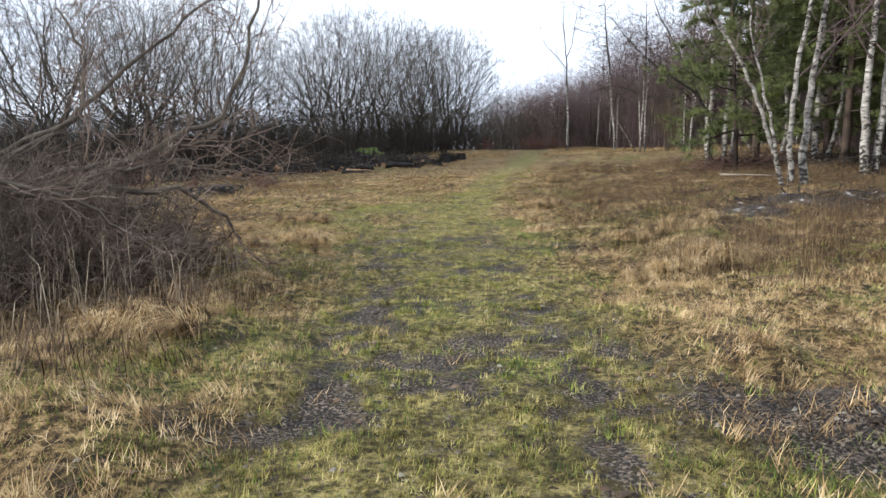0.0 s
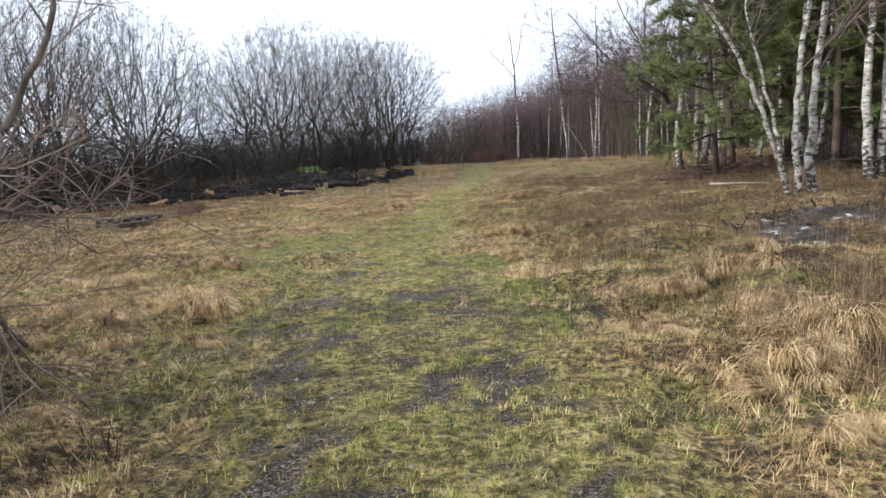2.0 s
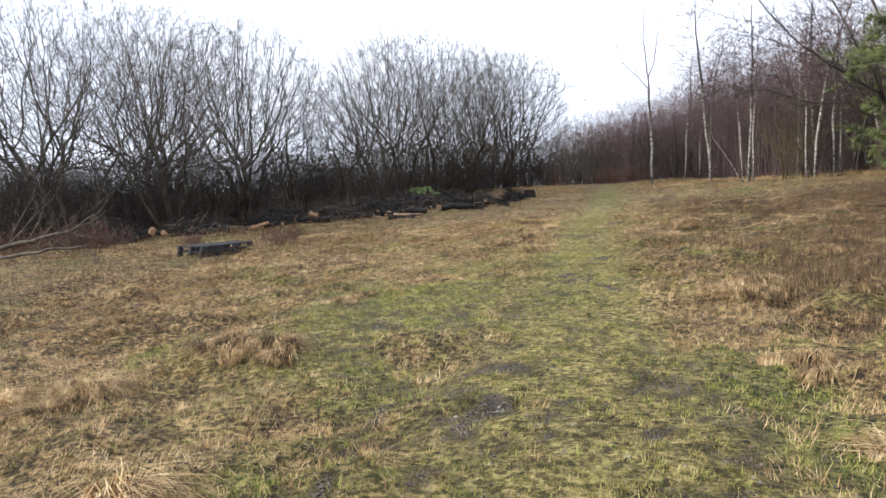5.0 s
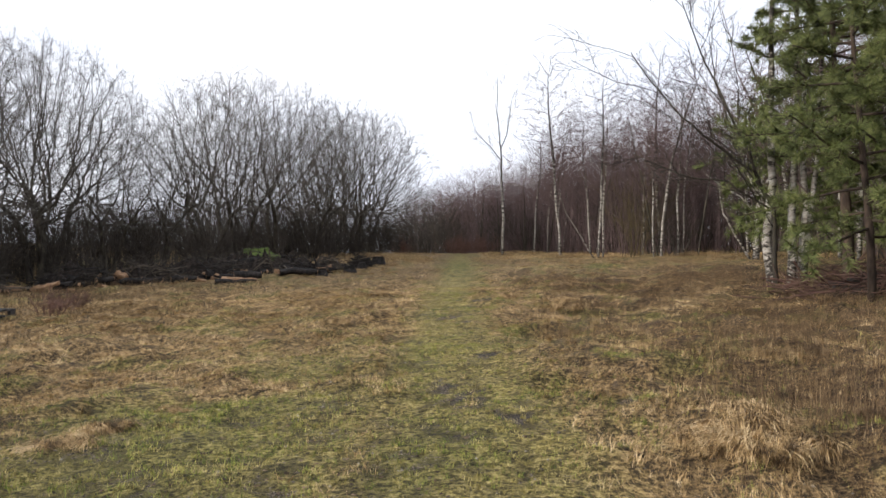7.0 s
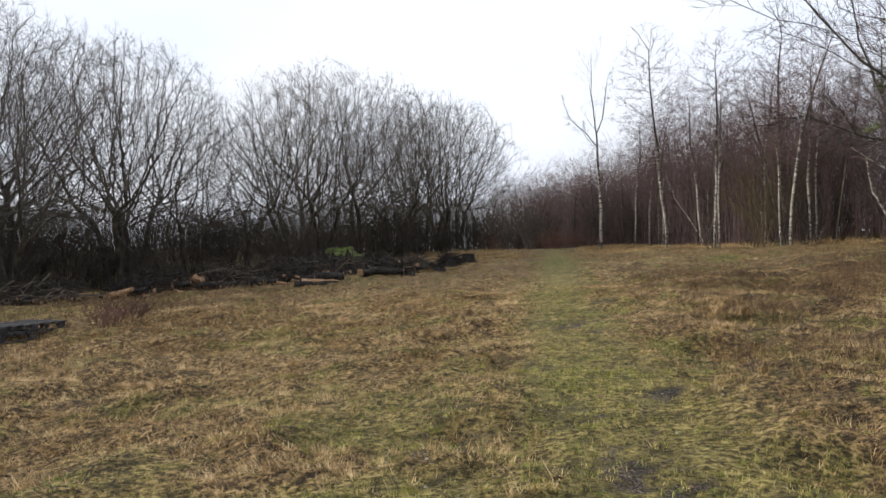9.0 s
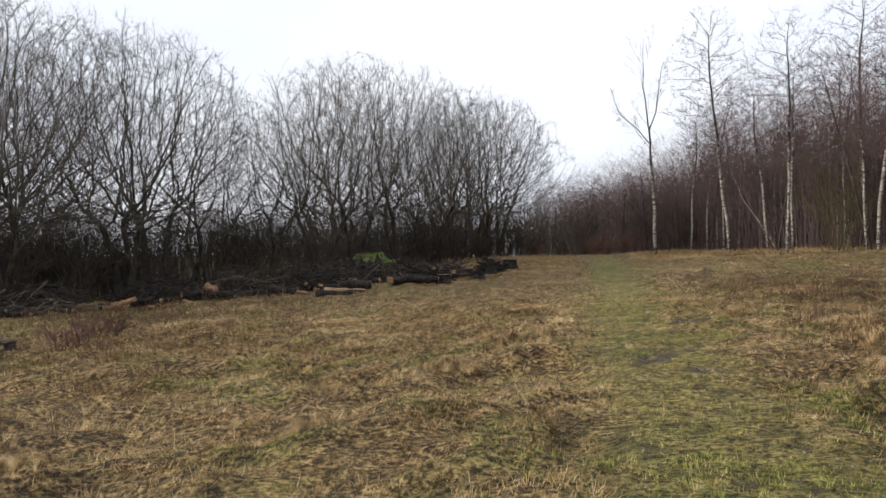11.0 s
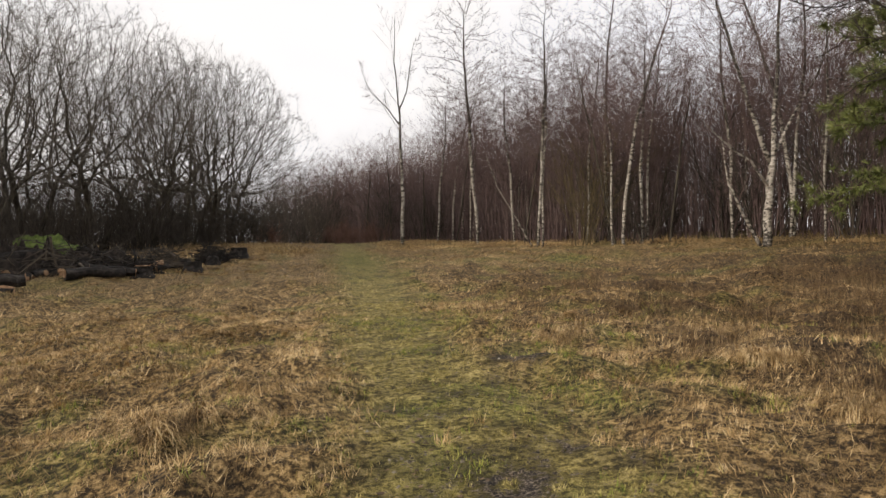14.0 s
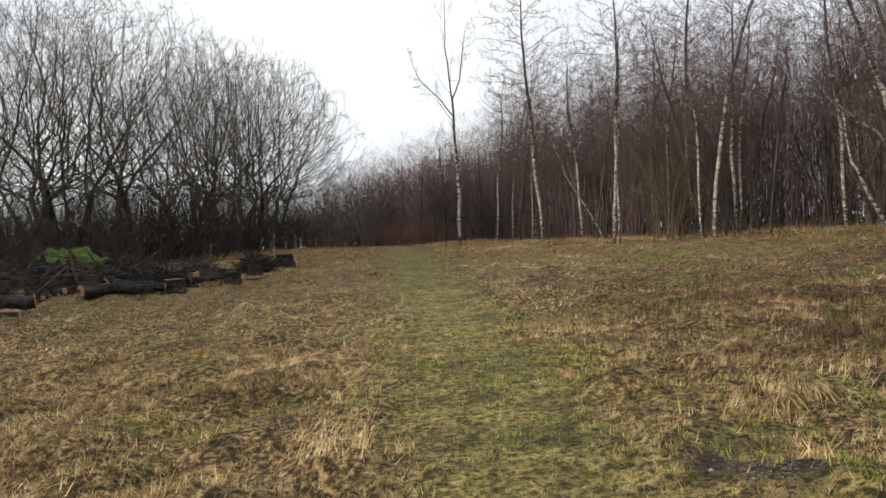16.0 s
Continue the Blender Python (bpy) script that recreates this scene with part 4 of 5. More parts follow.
plant(pine(81, 9.5, 3.9, 0.40, "dark green pine with spreading boughs"), [spot(12.6, 28.6, 0, 1.0), spot(14.3, 26.4, 120, 1.0), spot(15.5, 22.5, 200, 1.05)])
plant(pine(82, 10.5, 3.3, 0.18, "dark green pine with low spreading boughs"), [spot(13.3, 23.4, 0, 0.9), spot(17.6, 28.5, 70, 1.05), spot(16.2, 31.0, 200, 1.1), spot(15.0, 34.2, 290, 1.0), spot(17.2, 25.2, 150, 1.0)])
plant(pine(83, 8.0, 3.3, 0.2, "green pine with drooping boughs down to the grass", 0.09), [spot(10.3, 24.9, 40, 1.0)])

# ---- the fallen tree and thicket beside the start of the track ----
F0 = Vector((-4.4, 6.4, floor_at(-4.4, 6.4)))


def rel(*pts):
    return [tuple(Vector(p) - F0) for p in pts]


FALLEN = [dict(n=11, start=0.12, ang=46, ratio=0.22, wig=0.28, lift=0.05, segs=4, sides=4, rmin=0.008, cone=0.3),
          dict(n=6, start=0.15, ang=44, ratio=0.5, wig=0.3, lift=0.02, segs=3, sides=3, rmin=0.005),
          dict(n=7, start=0.15, ang=42, ratio=0.55, wig=0.2, lift=0.0, segs=2, sides=3, rmin=0.003)]
stem_tree("fallen_tree", 91, Matrix.Translation(F0), [
    (rel((-7.5, 5.2, .3), (-5.4, 6.2, .5), (-3.7, 7.0, 1.0), (-2.9, 7.6, 1.45), (-2.5, 7.9, 1.7), (-2.3, 8.0, 2.1), (-2.1, 8.1, 2.9), (-2.1, 8.2, 3.5)), .045, .012, 0.8),
    (rel((-6.6, 6.4, .3), (-5.2, 7.6, 1.2), (-4.3, 8.2, 1.7), (-4.4, 8.6, 2.56), (-4.8, 8.8, 3.1)), .038, .012, 0.9),
    (rel((-6, 5.6, .4), (-4.2, 5.9, .9), (-3.2, 6.3, .95), (-2.6, 6.7, .9), (-2.2, 7.0, .6), (-2.1, 7.1, .35)), .045, .012, 0.9),
    (rel((-5.6, 6.6, .4), (-4.0, 7.2, 1.1), (-3.2, 7.7, 1.25), (-2.7, 8.1, 1.1), (-2.4, 8.2, 1.15)), .04, .012, 0.9),
    (rel((-6.2, 7.4, .4), (-4.8, 8.6, 1.6), (-4.0, 9.4, 2.6), (-3.4, 9.9, 3.3), (-2.8, 10.2, 3.7)), .04, .008, 0.95),
    (rel((-5.8, 5.0, .3), (-4.6, 5.0, .9), (-3.6, 5.1, 1.15), (-2.9, 5.4, .85), (-2.5, 5.7, .5)), .035, .010, 0.9),
    (rel((-6.8, 5.8, .2), (-5.6, 6.0, 1.3), (-4.9, 6.2, 2.0), (-5.1, 6.3, 2.9)), .05, .014, 0.9),
    (rel((-7.2, 7.0, .2), (-6.2, 7.4, 1.2), (-5.4, 7.6, 2.2), (-5.2, 7.8, 3.2)), .05, .014, 0.9),
    (rel((-6.0, 6.0, .3), (-4.6, 6.6, .6), (-3.6, 6.9, .7), (-2.9, 7.0, .75)), .05, .02, 0.9),
    (rel((-5.2, 6.8, .3), (-4.2, 7.8, .9), (-3.4, 8.4, 1.3), (-2.9, 8.9, 1.5)), .04, .012, 0.9),
    (rel((-4.6, 5.4, .3), (-3.8, 5.9, .7), (-3.2, 6.6, 1.1), (-2.9, 7.4, 1.2)), .04, .012, 0.9)],
    TWIG_PALE, TWIG_DRY, FALLEN, "fallen grey tree, its bare limbs tangled in scrub", "fallen tree", "mossy grey fallen limb", "tangle of dead twigs")
TANGLE = [dict(n=6, start=0.15, ang=50, ratio=0.5, wig=0.38, lift=-0.02, segs=4, sides=3, rmin=0.005),
          dict(n=8, start=0.1, ang=55, ratio=0.5, wig=0.3, lift=0.0, segs=2, sides=3, rmin=0.0028)]
dense = shrub(92, 30, 1.6, TWIG_PALE, "low dead grey bramble thicket under the fallen tree", "bramble_thicket", "thicket under the fallen tree", TANGLE, 50, (0.005, 0.013), 0.3)
plant(dense, [spot(x, y, t, s, 1.0, 0.0) for x, y, t, s in ((-3.4, 5.2, 0, .75), (-4.4, 5.9, 70, 1.0), (-3.2, 6.4, 140, .8), (-5.4, 5.2, 200, 1.1), (-4.6, 7.2, 30, 1.0), (-6.4, 6.4, 300, 1.2),
                                                          (-2.9, 7.2, 90, .55), (-4.2, 4.4, 250, .8), (-7.4, 5.4, 10, 1.2), (-3.7, 5.8, 190, .8), (-5.6, 8.4, 50, 1.0), (-7.2, 8.0, 80, 1.2), (-8.6, 6.6, 120, 1.2))])

dark = shrub(95, 30, 1.0, TWIG_DRY, "dark matted bramble at the foot of the thicket", "bramble_thicket", "thicket under the fallen tree", TANGLE, 65, (0.005, 0.012), 0.3)
plant(dark, [spot(x, y, t, s, 1.0, 0.0) for x, y, t, s in ((-3.2, 5.4, 20, .9), (-4.2, 5.4, 80, 1.0), (-3.6, 6.3, 150, 1.0), (-5.0, 6.0, 210, 1.1), (-3.0, 6.9, 40, .8), (-6.2, 5.6, 310, 1.2), (-4.6, 4.8, 100, .9), (-5.4, 7.4, 10, 1.1), (-3.0, 6.1, 75, 1.05), (-3.9, 6.9, 200, 1.2), (-3.4, 5.9, 260, 1.1), (-4.4, 6.2, 330, 1.25), (-5.8, 6.6, 120, 1.3), (-3.9, 4.9, 15, .9))])

# ---- fallen limb far off by the left-hand wood ----
stem_tree("fallen_branch", 93, spot(-15.2, 27.5, sink=0.0), [
    ([(-2.5, 0, .2), (-1, .1, .5), (0.3, .2, .7), (1.6, .2, 1.0), (2.6, .3, 1.6)], .10, .02, 0.9),
    ([(-1.5, 0, .2), (0.2, -.2, .35), (1.5, -.3, .5), (2.5, -.3, .55)], .07, .02, 0.8)], TWIG_PALE, TWIG_PALE, LIMB, "grey fallen branch lying by the wood", "branch", "weathered grey limb", "bare twigs")
redbush = shrub(94, 16, 1.0, TWIG_RED, "small reddish leafless bush in the grass", "small_bush", "reddish bushes in the meadow", SHRUB, 30)
plant(redbush, [spot(-8.3, 31.6, 0, .85, .7, 0.0), spot(-8.1, 30.5, 50, .8, .7, 0.0), spot(-11.5, 31.5, 90, .7, 1.0, 0.0)])


# ---- timber, stumps and heaps ----
def heap(name, x, y, rx, ry, tall, turn, mat, label, category, seed, rough=0.35):
    """A lumpy low mound that follows the land at its rim."""
    rings, secs = 14, 40
    z0 = floor_at(x, y)
    ca, sa = math.cos(radians(turn)), math.sin(radians(turn))
    V, F = [], []
    for i in range(rings + 1):
        q = i / rings
        for j in range(secs):
            a = 2 * math.pi * j / secs
            wob = 1 + 0.25 * (noise.noise((math.cos(a) * 1.7, math.sin(a) * 1.7, seed)))
            lx, ly = q * rx * wob * math.cos(a), q * ry * wob * math.sin(a)
            wx, wy = lx * ca - ly * sa, lx * sa + ly * ca
            n = noise.fractal((wx * 2.1, wy * 2.1, seed * 1.7), 0.7, 2.0, 4)
            h = tall * (1 - q * q) * (1 + rough * 1.6 * n) + tall * rough * 0.5 * n * (1 - q ** 4)
            V.append((wx, wy, float(lie(x + wx, y + wy) - z0) + max(h, 0) - 0.08 * q ** 3 + (0.02 if q < 1 else -0.1)))
    for i in range(rings):
        for j in range(secs):
            k = (j + 1) % secs
            F.append((i * secs + j, i * secs + k, (i + 1) * secs + k, (i + 1) * secs + j)[::-1])
    me = bpy.data.meshes.new(name)
    me.from_pydata(V, [], F)
    me.materials.append(mat)
    ob = new(name, me)
    ob.matrix_basis = pose(x, y, z0)
    return tagged(ob, label, category)


def log(x, y, length, r, turn, tilt=0.0, lift=0.0, cut=True, seed=0, label="dark wet log with a pale sawn end", mat=WOOD_BLACK):
    rg = random.Random(seed)
    m = pose(x, y, floor_at(x, y) + r * 0.75 + lift, 0, tilt, turn)
    t = empty_thing("log", m, label, "log", "logs of the felled timber")
    bm = bmesh.new()
    rings = []
    for i in range(7):
        f = i / 6 - 0.5
        ring = []
        off = rg.uniform(-0.25, 0.25) * r
        for s in range(11):
            a = 2 * math.pi * s / 11
            rr = r * (1 + rg.uniform(-0.16, 0.16)) * (1 - 0.25 * f)
            ring.append(bm.verts.new((f * length, math.cos(a) * rr + off, math.sin(a) * rr + off)))
        rings.append(ring)
    for a, b in zip(rings, rings[1:]):
        for s in range(11):
            bm.faces.new((a[s], a[(s + 1) % 11], b[(s + 1) % 11], b[s]))
    bm.faces.new(rings[0][::-1]); bm.faces.new(rings[-1])
    bmesh.ops.recalc_face_normals(bm, faces=bm.faces)
    part("bark", bm, mat, t, "split pale wood" if mat is WOOD_CUT else "wet blackened bark")
    if cut:
        for end in (-1, 1):
            bm = bmesh.new()
            ring = [bm.verts.new((end * (length / 2 + 0.006), math.cos(2 * math.pi * s / 14) * r * 0.86, math.sin(2 * math.pi * s / 14) * r * 0.86)) for s in range(14)]
            back = [bm.verts.new((end * (length / 2 - 0.02), v.co.y, v.co.z)) for v in ring]
            bm.faces.new(ring)
            for s in range(14):
                bm.faces.new((ring[s], ring[(s + 1) % 14], back[(s + 1) % 14], back[s]))
            bmesh.ops.recalc_face_normals(bm, faces=bm.faces)
            part("sawn_end", bm, WOOD_CUT, t, "pale orange sawn wood")
    return t


def stump(x, y, r, tall, seed, label, mat=WOOD_BLACK, top=None):
    rg = random.Random(seed)
    t = empty_thing("tree_stump", pose(x, y, floor_at(x, y) - 0.05, 0, 0, rg.uniform(0, 360)), label, "stump", "stumps along the meadow edge")
    bm = bmesh.new()
    rings = []
    for i in range(6):
        f = i / 5
        k = 1 + 0.35 * (1 - f) ** 2
        rings.append([bm.verts.new((math.cos(2 * math.pi * s / 14) * r * k * (1 + rg.uniform(-.1, .1)), math.sin(2 * math.pi * s / 14) * r * k * (1 + rg.uniform(-.1, .1)), f * tall)) for s in range(14)])
    for a, b in zip(rings, rings[1:]):
        for s in range(14):
            bm.faces.new((a[s], a[(s + 1) % 14], b[(s + 1) % 14], b[s]))
    bm.faces.new(rings[-1])
    bmesh.ops.recalc_face_normals(bm, faces=bm.faces)
    part("bark", bm, mat, t)
    bm = bmesh.new()
    ring = [bm.verts.new((v[0], v[1], tall + 0.012 + rg.uniform(0, 0.02))) for v in [(math.cos(2 * math.pi * s / 14) * r * .85, math.sin(2 * math.pi * s / 14) * r * .85) for s in range(14)]]
    low_ring = [bm.verts.new((v.co.x, v.co.y, tall - 0.03)) for v in ring]
    bm.faces.new(ring)
    for s in range(14):
        bm.faces.new((ring[s], low_ring[s], low_ring[(s + 1) % 14], ring[(s + 1) % 14]))
    bmesh.ops.recalc_face_normals(bm, faces=bm.faces)
    part("sawn_top", bm, top or WOOD_BLACK, t)


def stick_pile(name, x, y, rx, ry, tall, count, mat, label, seed, thick=0.018, long=1.2):
    rg = random.Random(seed)
    tb = Tubes()
    z0 = floor_at(x, y)
    for _ in range(count):
        a, q = rg.uniform(0, 6.28), math.sqrt(rg.random())
        lx, ly = math.cos(a) * q * rx, math.sin(a) * q * ry
        h = rg.random() * tall * (1 - q * q * 0.8)
        d = Vector((rg.gauss(0, 1), rg.gauss(0, 1), rg.gauss(0, 0.28))).normalized()
        L = long * rg.uniform(0.4, 1.4)
        base = Vector((lx, ly, float(lie(x + lx, y + ly)) - z0 + h + 0.03))
        pts = walk_limb(rg, base - d * L / 2, d, L, 4, 0.12, 0.0)
        tb.limb(pts, thick * rg.uniform(0.4, 1.5), thick * 0.3, 4)
    ob = new(name, tb.mesh(name, mat, False))
    ob.matrix_basis = pose(x, y, z0)
    return tagged(ob, label, "brushwood", kind="stuff")


ridge = [(-17.5, 36.2), (-14.5, 39.0), (-11.6, 42.3), (-9.2, 44.2), (-7.2, 45.6), (-5.2, 47.4), (-3.2, 49.0), (-1.2, 51.4), (0.6, 54.4)]
for k, ((x, y), (w, h)) in enumerate(zip(ridge, [(1.9, .4), (1.8, .5), (1.7, .6), (1.9, .65), (2.2, .8), (2.4, .85), (2.2, .65), (0.8, .22), (0.55, .15)])):
    heap("earth_mound", x - 0.8, y + 0.9, w, 1.2, h, 40, EARTH, "dark heap of earth, bark and rotten brushwood", "heap", 3 + k, 0.5)
    stick_pile("brushwood", x - 0.8, y + 1.0, w, 1.3, h + .6, 260, TWIG_BROWN, "dark brushwood lying at the wood edge", 200 + k)
    stick_pile("brushwood", x - 0.6, y + 0.3, w, 1.1, h + .3, 70, TWIG_PALE if k % 2 else WOOD_BLACK, "broken grey boughs on the felled timber", 240 + k, 0.035, 1.3)
heap("moss_mound", -5.9, 51.2, 1.9, 1.3, 1.35, 20, MOSS, "mound of brush overgrown with bright green moss", "moss mound", 31, 0.12)
heap("earth_mound", -5.4, 51.4, 3.0, 1.5, .6, 20, EARTH, "dark heap of earth, bark and rotten brushwood", "heap", 32, 0.5)
rg = random.Random(5)
for k in range(52):
    f = rg.random() * (len(ridge) - 2.2)
    i = int(f)
    x = ridge[i][0] + (ridge[i + 1][0] - ridge[i][0]) * (f - i) + rg.uniform(-.9, .7)
    y = ridge[i][1] + (ridge[i + 1][1] - ridge[i][1]) * (f - i) + rg.uniform(-.7, 1.2)
    log(x, y, rg.uniform(.3, .9), rg.uniform(.06, .14), rg.uniform(-90, 90), rg.uniform(-18, 18), rg.uniform(0, .3), rg.random() < .6, 300 + k, mat=WOOD_CUT if k % 4 == 0 else WOOD_BLACK, label="split pale piece of felled wood" if k % 4 == 0 else "dark wet log with a pale sawn end")
for k in range(46):
    f = rg.random() * (len(ridge) - 3.2) + 0.8
    i = int(f)
    x = ridge[i][0] + (ridge[i + 1][0] - ridge[i][0]) * (f - i) + rg.uniform(-.2, .9)
    y = ridge[i][1] + (ridge[i + 1][1] - ridge[i][1]) * (f - i) + rg.uniform(-1.3, -.2)
    log(x, y, rg.uniform(.18, .5), rg.uniform(.05, .10), rg.uniform(-90, 90), rg.uniform(-15, 15), rg.uniform(0, .12), True, 500 + k, mat=WOOD_CUT if k % 3 == 0 else WOOD_BLACK, label="split pale piece of felled wood" if k % 3 == 0 else "short dark log with a pale sawn end")
log(-5.6, 43.4, 1.5, .12, 5, 2, 0.1, True, 401, "split log with an orange sawn face", WOOD_CUT)
log(-5.7, 43.2, 1.8, .13, 9, 0, 0, True, 410)
log(-5.3, 43.9, 1.2, .17, 12, -3, .18, True, 402, "dark wet log with a pale sawn end")
log(-5.9, 44.3, 1.4, .14, -8, 0, .05, True, 403)
log(-6.9, 47.6, 3.6, .17, 22, -6, .45, False, 404, "long black tree trunk lying in the heap")
log(-3.4, 46.2, 1.7, .15, 30, 0, .05, True, 405)
log(-3.0, 46.9, 1.3, .13, 10, 6, .2, True, 406)
log(-9.6, 43.2, 1.6, .13, 35, 0, .1, True, 407)
stump(1.0, 56.6, .38, .55, 1, "squat black tree stump at the meadow edge")
stump(-0.75, 49.4, .30, .42, 2, "squat black tree stump at the meadow edge")
stump(-0.1, 51.6, .22, .32, 3, "small black tree stump at the meadow edge")
stump(-10.7, 43.5, .27, .5, 4, "freshly cut stump with orange splintered wood", WOOD_CUT, WOOD_CUT)
stump(-2.2, 47.4, .28, .4, 5, "squat black tree stump at the meadow edge", WOOD_BLACK, WOOD_CUT)


# ---- pallets ----
def pallet(m, label):
    t = empty_thing("wooden_pallet", m, label, "pallet", "stacked pallets")

    def bar(name, sx, sy, sz, x, y, z):
        bm = bmesh.new()
        bmesh.ops.create_cube(bm, size=1.0)
        bmesh.ops.scale(bm, vec=(sx, sy, sz), verts=bm.verts)
        bmesh.ops.bevel(bm, geom=list(bm.edges), offset=0.005, segments=1, affect='EDGES')
        bmesh.ops.translate(bm, vec=(x, y, z), verts=bm.verts)
        part(name, bm, WOOD_GREY, t)
    for k in range(9):
        bar("deck_board", 0.115, 1.15, 0.024, -0.98 + 0.245 * k, 0, 0.158)
    for yy in (-0.5, 0, 0.5):
        bar("bearer", 2.1, 0.10, 0.024, 0, yy, 0.132)
        bar("skid", 2.1, 0.10, 0.022, 0, yy, 0.011)
        for xx in (-0.97, -0.33, 0.33, 0.97):
            bar("block", 0.15, 0.11, 0.096, xx, yy, 0.071)


TURN = math.degrees(math.atan2(29.98 - 28.03, -8.85 + 9.76))
px, py = -9.31 - 0.5 * math.sin(radians(TURN)), 29.0 + 0.5 * math.cos(radians(TURN))
pz = floor_at(px, py) - 0.02
pallet(pose(px, py, pz, 0, 0, TURN), "weathered dark wooden pallet lying in the grass")
pallet(pose(px + .02, py, pz + 0.172, 0, 0, TURN + 1.5), "weathered dark wooden pallet stacked on another")

# ---- the burnt patch and brushwood on the right ----
heap("burnt_patch", 7.5, 13.6, 3.0, 1.6, .12, 30, ASH, "black burnt heap of charred bonfire remains", "ash heap", 41, 0.6)
stick_pile("charred_sticks", 7.5, 13.5, 2.5, 1.3, .16, 300, WOOD_BLACK, "charred black sticks on the burnt heap", 44, 0.015, 0.45)
stick_pile("brushwood", 11.6, 26.6, 2.4, 1.5, .7, 260, TWIG_RED, "pile of brown cut twigs under the pines", 45, 0.016, 1.6)
stick_pile("brushwood", 14.0, 23.8, 2.2, 1.5, .6, 220, TWIG_BROWN, "pile of brown cut twigs under the pines", 46, 0.016, 1.6)
heap("earth_mound", 11.8, 26.9, 2.0, 1.2, .3, 20, EARTH, "dark leaf litter under the brushwood", "heap", 47, 0.5)
tb = Tubes()
tb.limb([Vector((-.8, 0, .12)), Vector((-.25, .02, .10)), Vector((.3, 0, .09)), Vector((.85, -.03, .06))], .026, .018, 8)
ob = new("pole", tb.mesh("pole", WOOD_POLE))
ob.matrix_basis = spot(8.9, 20.6, 4, 1.0, 1.0, 0.0)
tagged(ob, "bleached bare pole lying in the grass", "pole")


# ---- grass ----
def blade_mesh(name, x, y, tall, lean, heading, width, mat, bend=0.6, joints=2, sink=0.01):
    """Many grass blades in one mesh: each a narrow tapering leaf that leans by lean (0 to 1) towards heading and droops."""
    n = len(x)
    z = height(x, y) - sink
    c, s = np.cos(heading), np.sin(heading)
    sx, sy = -s * width / 2, c * width / 2
    hz = tall * np.sqrt(np.maximum(0.02, 1 - lean**2))
    hx = tall * lean
    base = np.stack([x, y, z], -1)
    if joints == 1:
        tip = base + np.stack([c * hx, s * hx, hz], -1)
        o = np.stack([sx, sy, np.zeros(n)], -1)
        V = np.stack([base - o, base + o, tip], 1).reshape(-1, 3)
        i = np.arange(n) * 3
        F = np.stack([i, i + 1, i + 2], -1)
    else:
        mid = base + np.stack([c * hx * 0.38, s * hx * 0.38, hz * 0.68], -1)
        tip = base + np.stack([c * hx * (1 + 0.3 * bend), s * hx * (1 + 0.3 * bend), hz * (1 - 0.5 * bend * lean)], -1)
        o = np.stack([sx, sy, np.zeros(n)], -1)
        V = np.stack([base - o, base + o, mid - o * 0.8, mid + o * 0.8, tip], 1).reshape(-1, 3)
        i = np.arange(n) * 5
        F = np.concatenate([np.stack([i, i + 1, i + 3], -1), np.stack([i, i + 3, i + 2], -1), np.stack([i + 2, i + 3, i + 4], -1)])
    return mesh_arrays(name, V, F, mat)


def scatter(seed, n, x0, x1, y0, y1, weight, near=0.0):
    """n tries over a rectangle (denser towards its start by near), kept by weight(x, y)."""
    r = np.random.RandomState(seed)
    x = r.uniform(x0, x1, n)
    y = y0 + (y1 - y0) * r.rand(n) ** (1 + near)
    k = r.rand(n) < np.clip(weight(x, y), 0, 1)
    return x[k], y[k], r


def w_olive(x, y):
    way, green, bare, heath = masks(x, y)
    return (0.25 + 0.75 * way) * np.clip(1 - 1.6 * bare, 0, 1) * (1 - 0.6 * heath) * smooth(0.36, 0.56, 0.5 * fbm(x, y, 0.5, 21) + 0.5 * fbm(x, y, 0.2, 22) + 0.04)


def w_green(x, y):
    way, green, bare, heath = masks(x, y)
    return (1.25 * green + 0.06) * (1 - 0.8 * bare) * smooth(0.35, 0.6, fbm(x, y, 0.45, 23))


def w_straw(x, y):
    way, green, bare, heath = masks(x, y)
    return np.clip(1 - 1.15 * way, 0, 1) * (1 - 0.7 * bare) * (1 - 0.45 * green) * (1 - 0.6 * heath) * smooth(0.36, 0.58, 0.6 * fbm(x, y, 0.9, 25) + 0.4 * fbm(x, y, 0.4, 26) + 0.04)


def w_heath(x, y):
    way, green, bare, heath = masks(x, y)
    return heath * smooth(0.42, 0.58, 0.5 * fbm(x, y, 1.5, 27) + 0.5 * fbm(x, y, 0.45, 28))


def sward(name, mat, label, pts, tall, wide, lean_lo, lean_hi, joints, combed=0.0, bend=0.6):
    x, y, r = pts
    n = len(x)
    flow = 2 * np.pi * fbm(x, y, 2.2, 33) * 2
    heading = np.where(r.rand(n) < combed, flow + r.normal(0, 0.5, n), r.uniform(0, 2 * np.pi, n))
    far = 1 + np.clip((y - 27) / 30, 0, 1.2)
    me = blade_mesh(name, x, y, tall * r.uniform(0.5, 1.3, n), r.uniform(lean_lo, lean_hi, n), heading, wide * r.uniform(0.6, 1.3, n) * far, mat, bend, joints)
    tagged(new(name, me), label, "grass", kind="stuff")


def clumped(pts, per, spread):
    """Each place becomes a small clump of blades."""
    x, y, r = pts
    n = len(x)
    x, y = np.repeat(x, per) + r.normal(0, spread, n * per), np.repeat(y, per) + r.normal(0, spread, n * per)
    return x, y, r


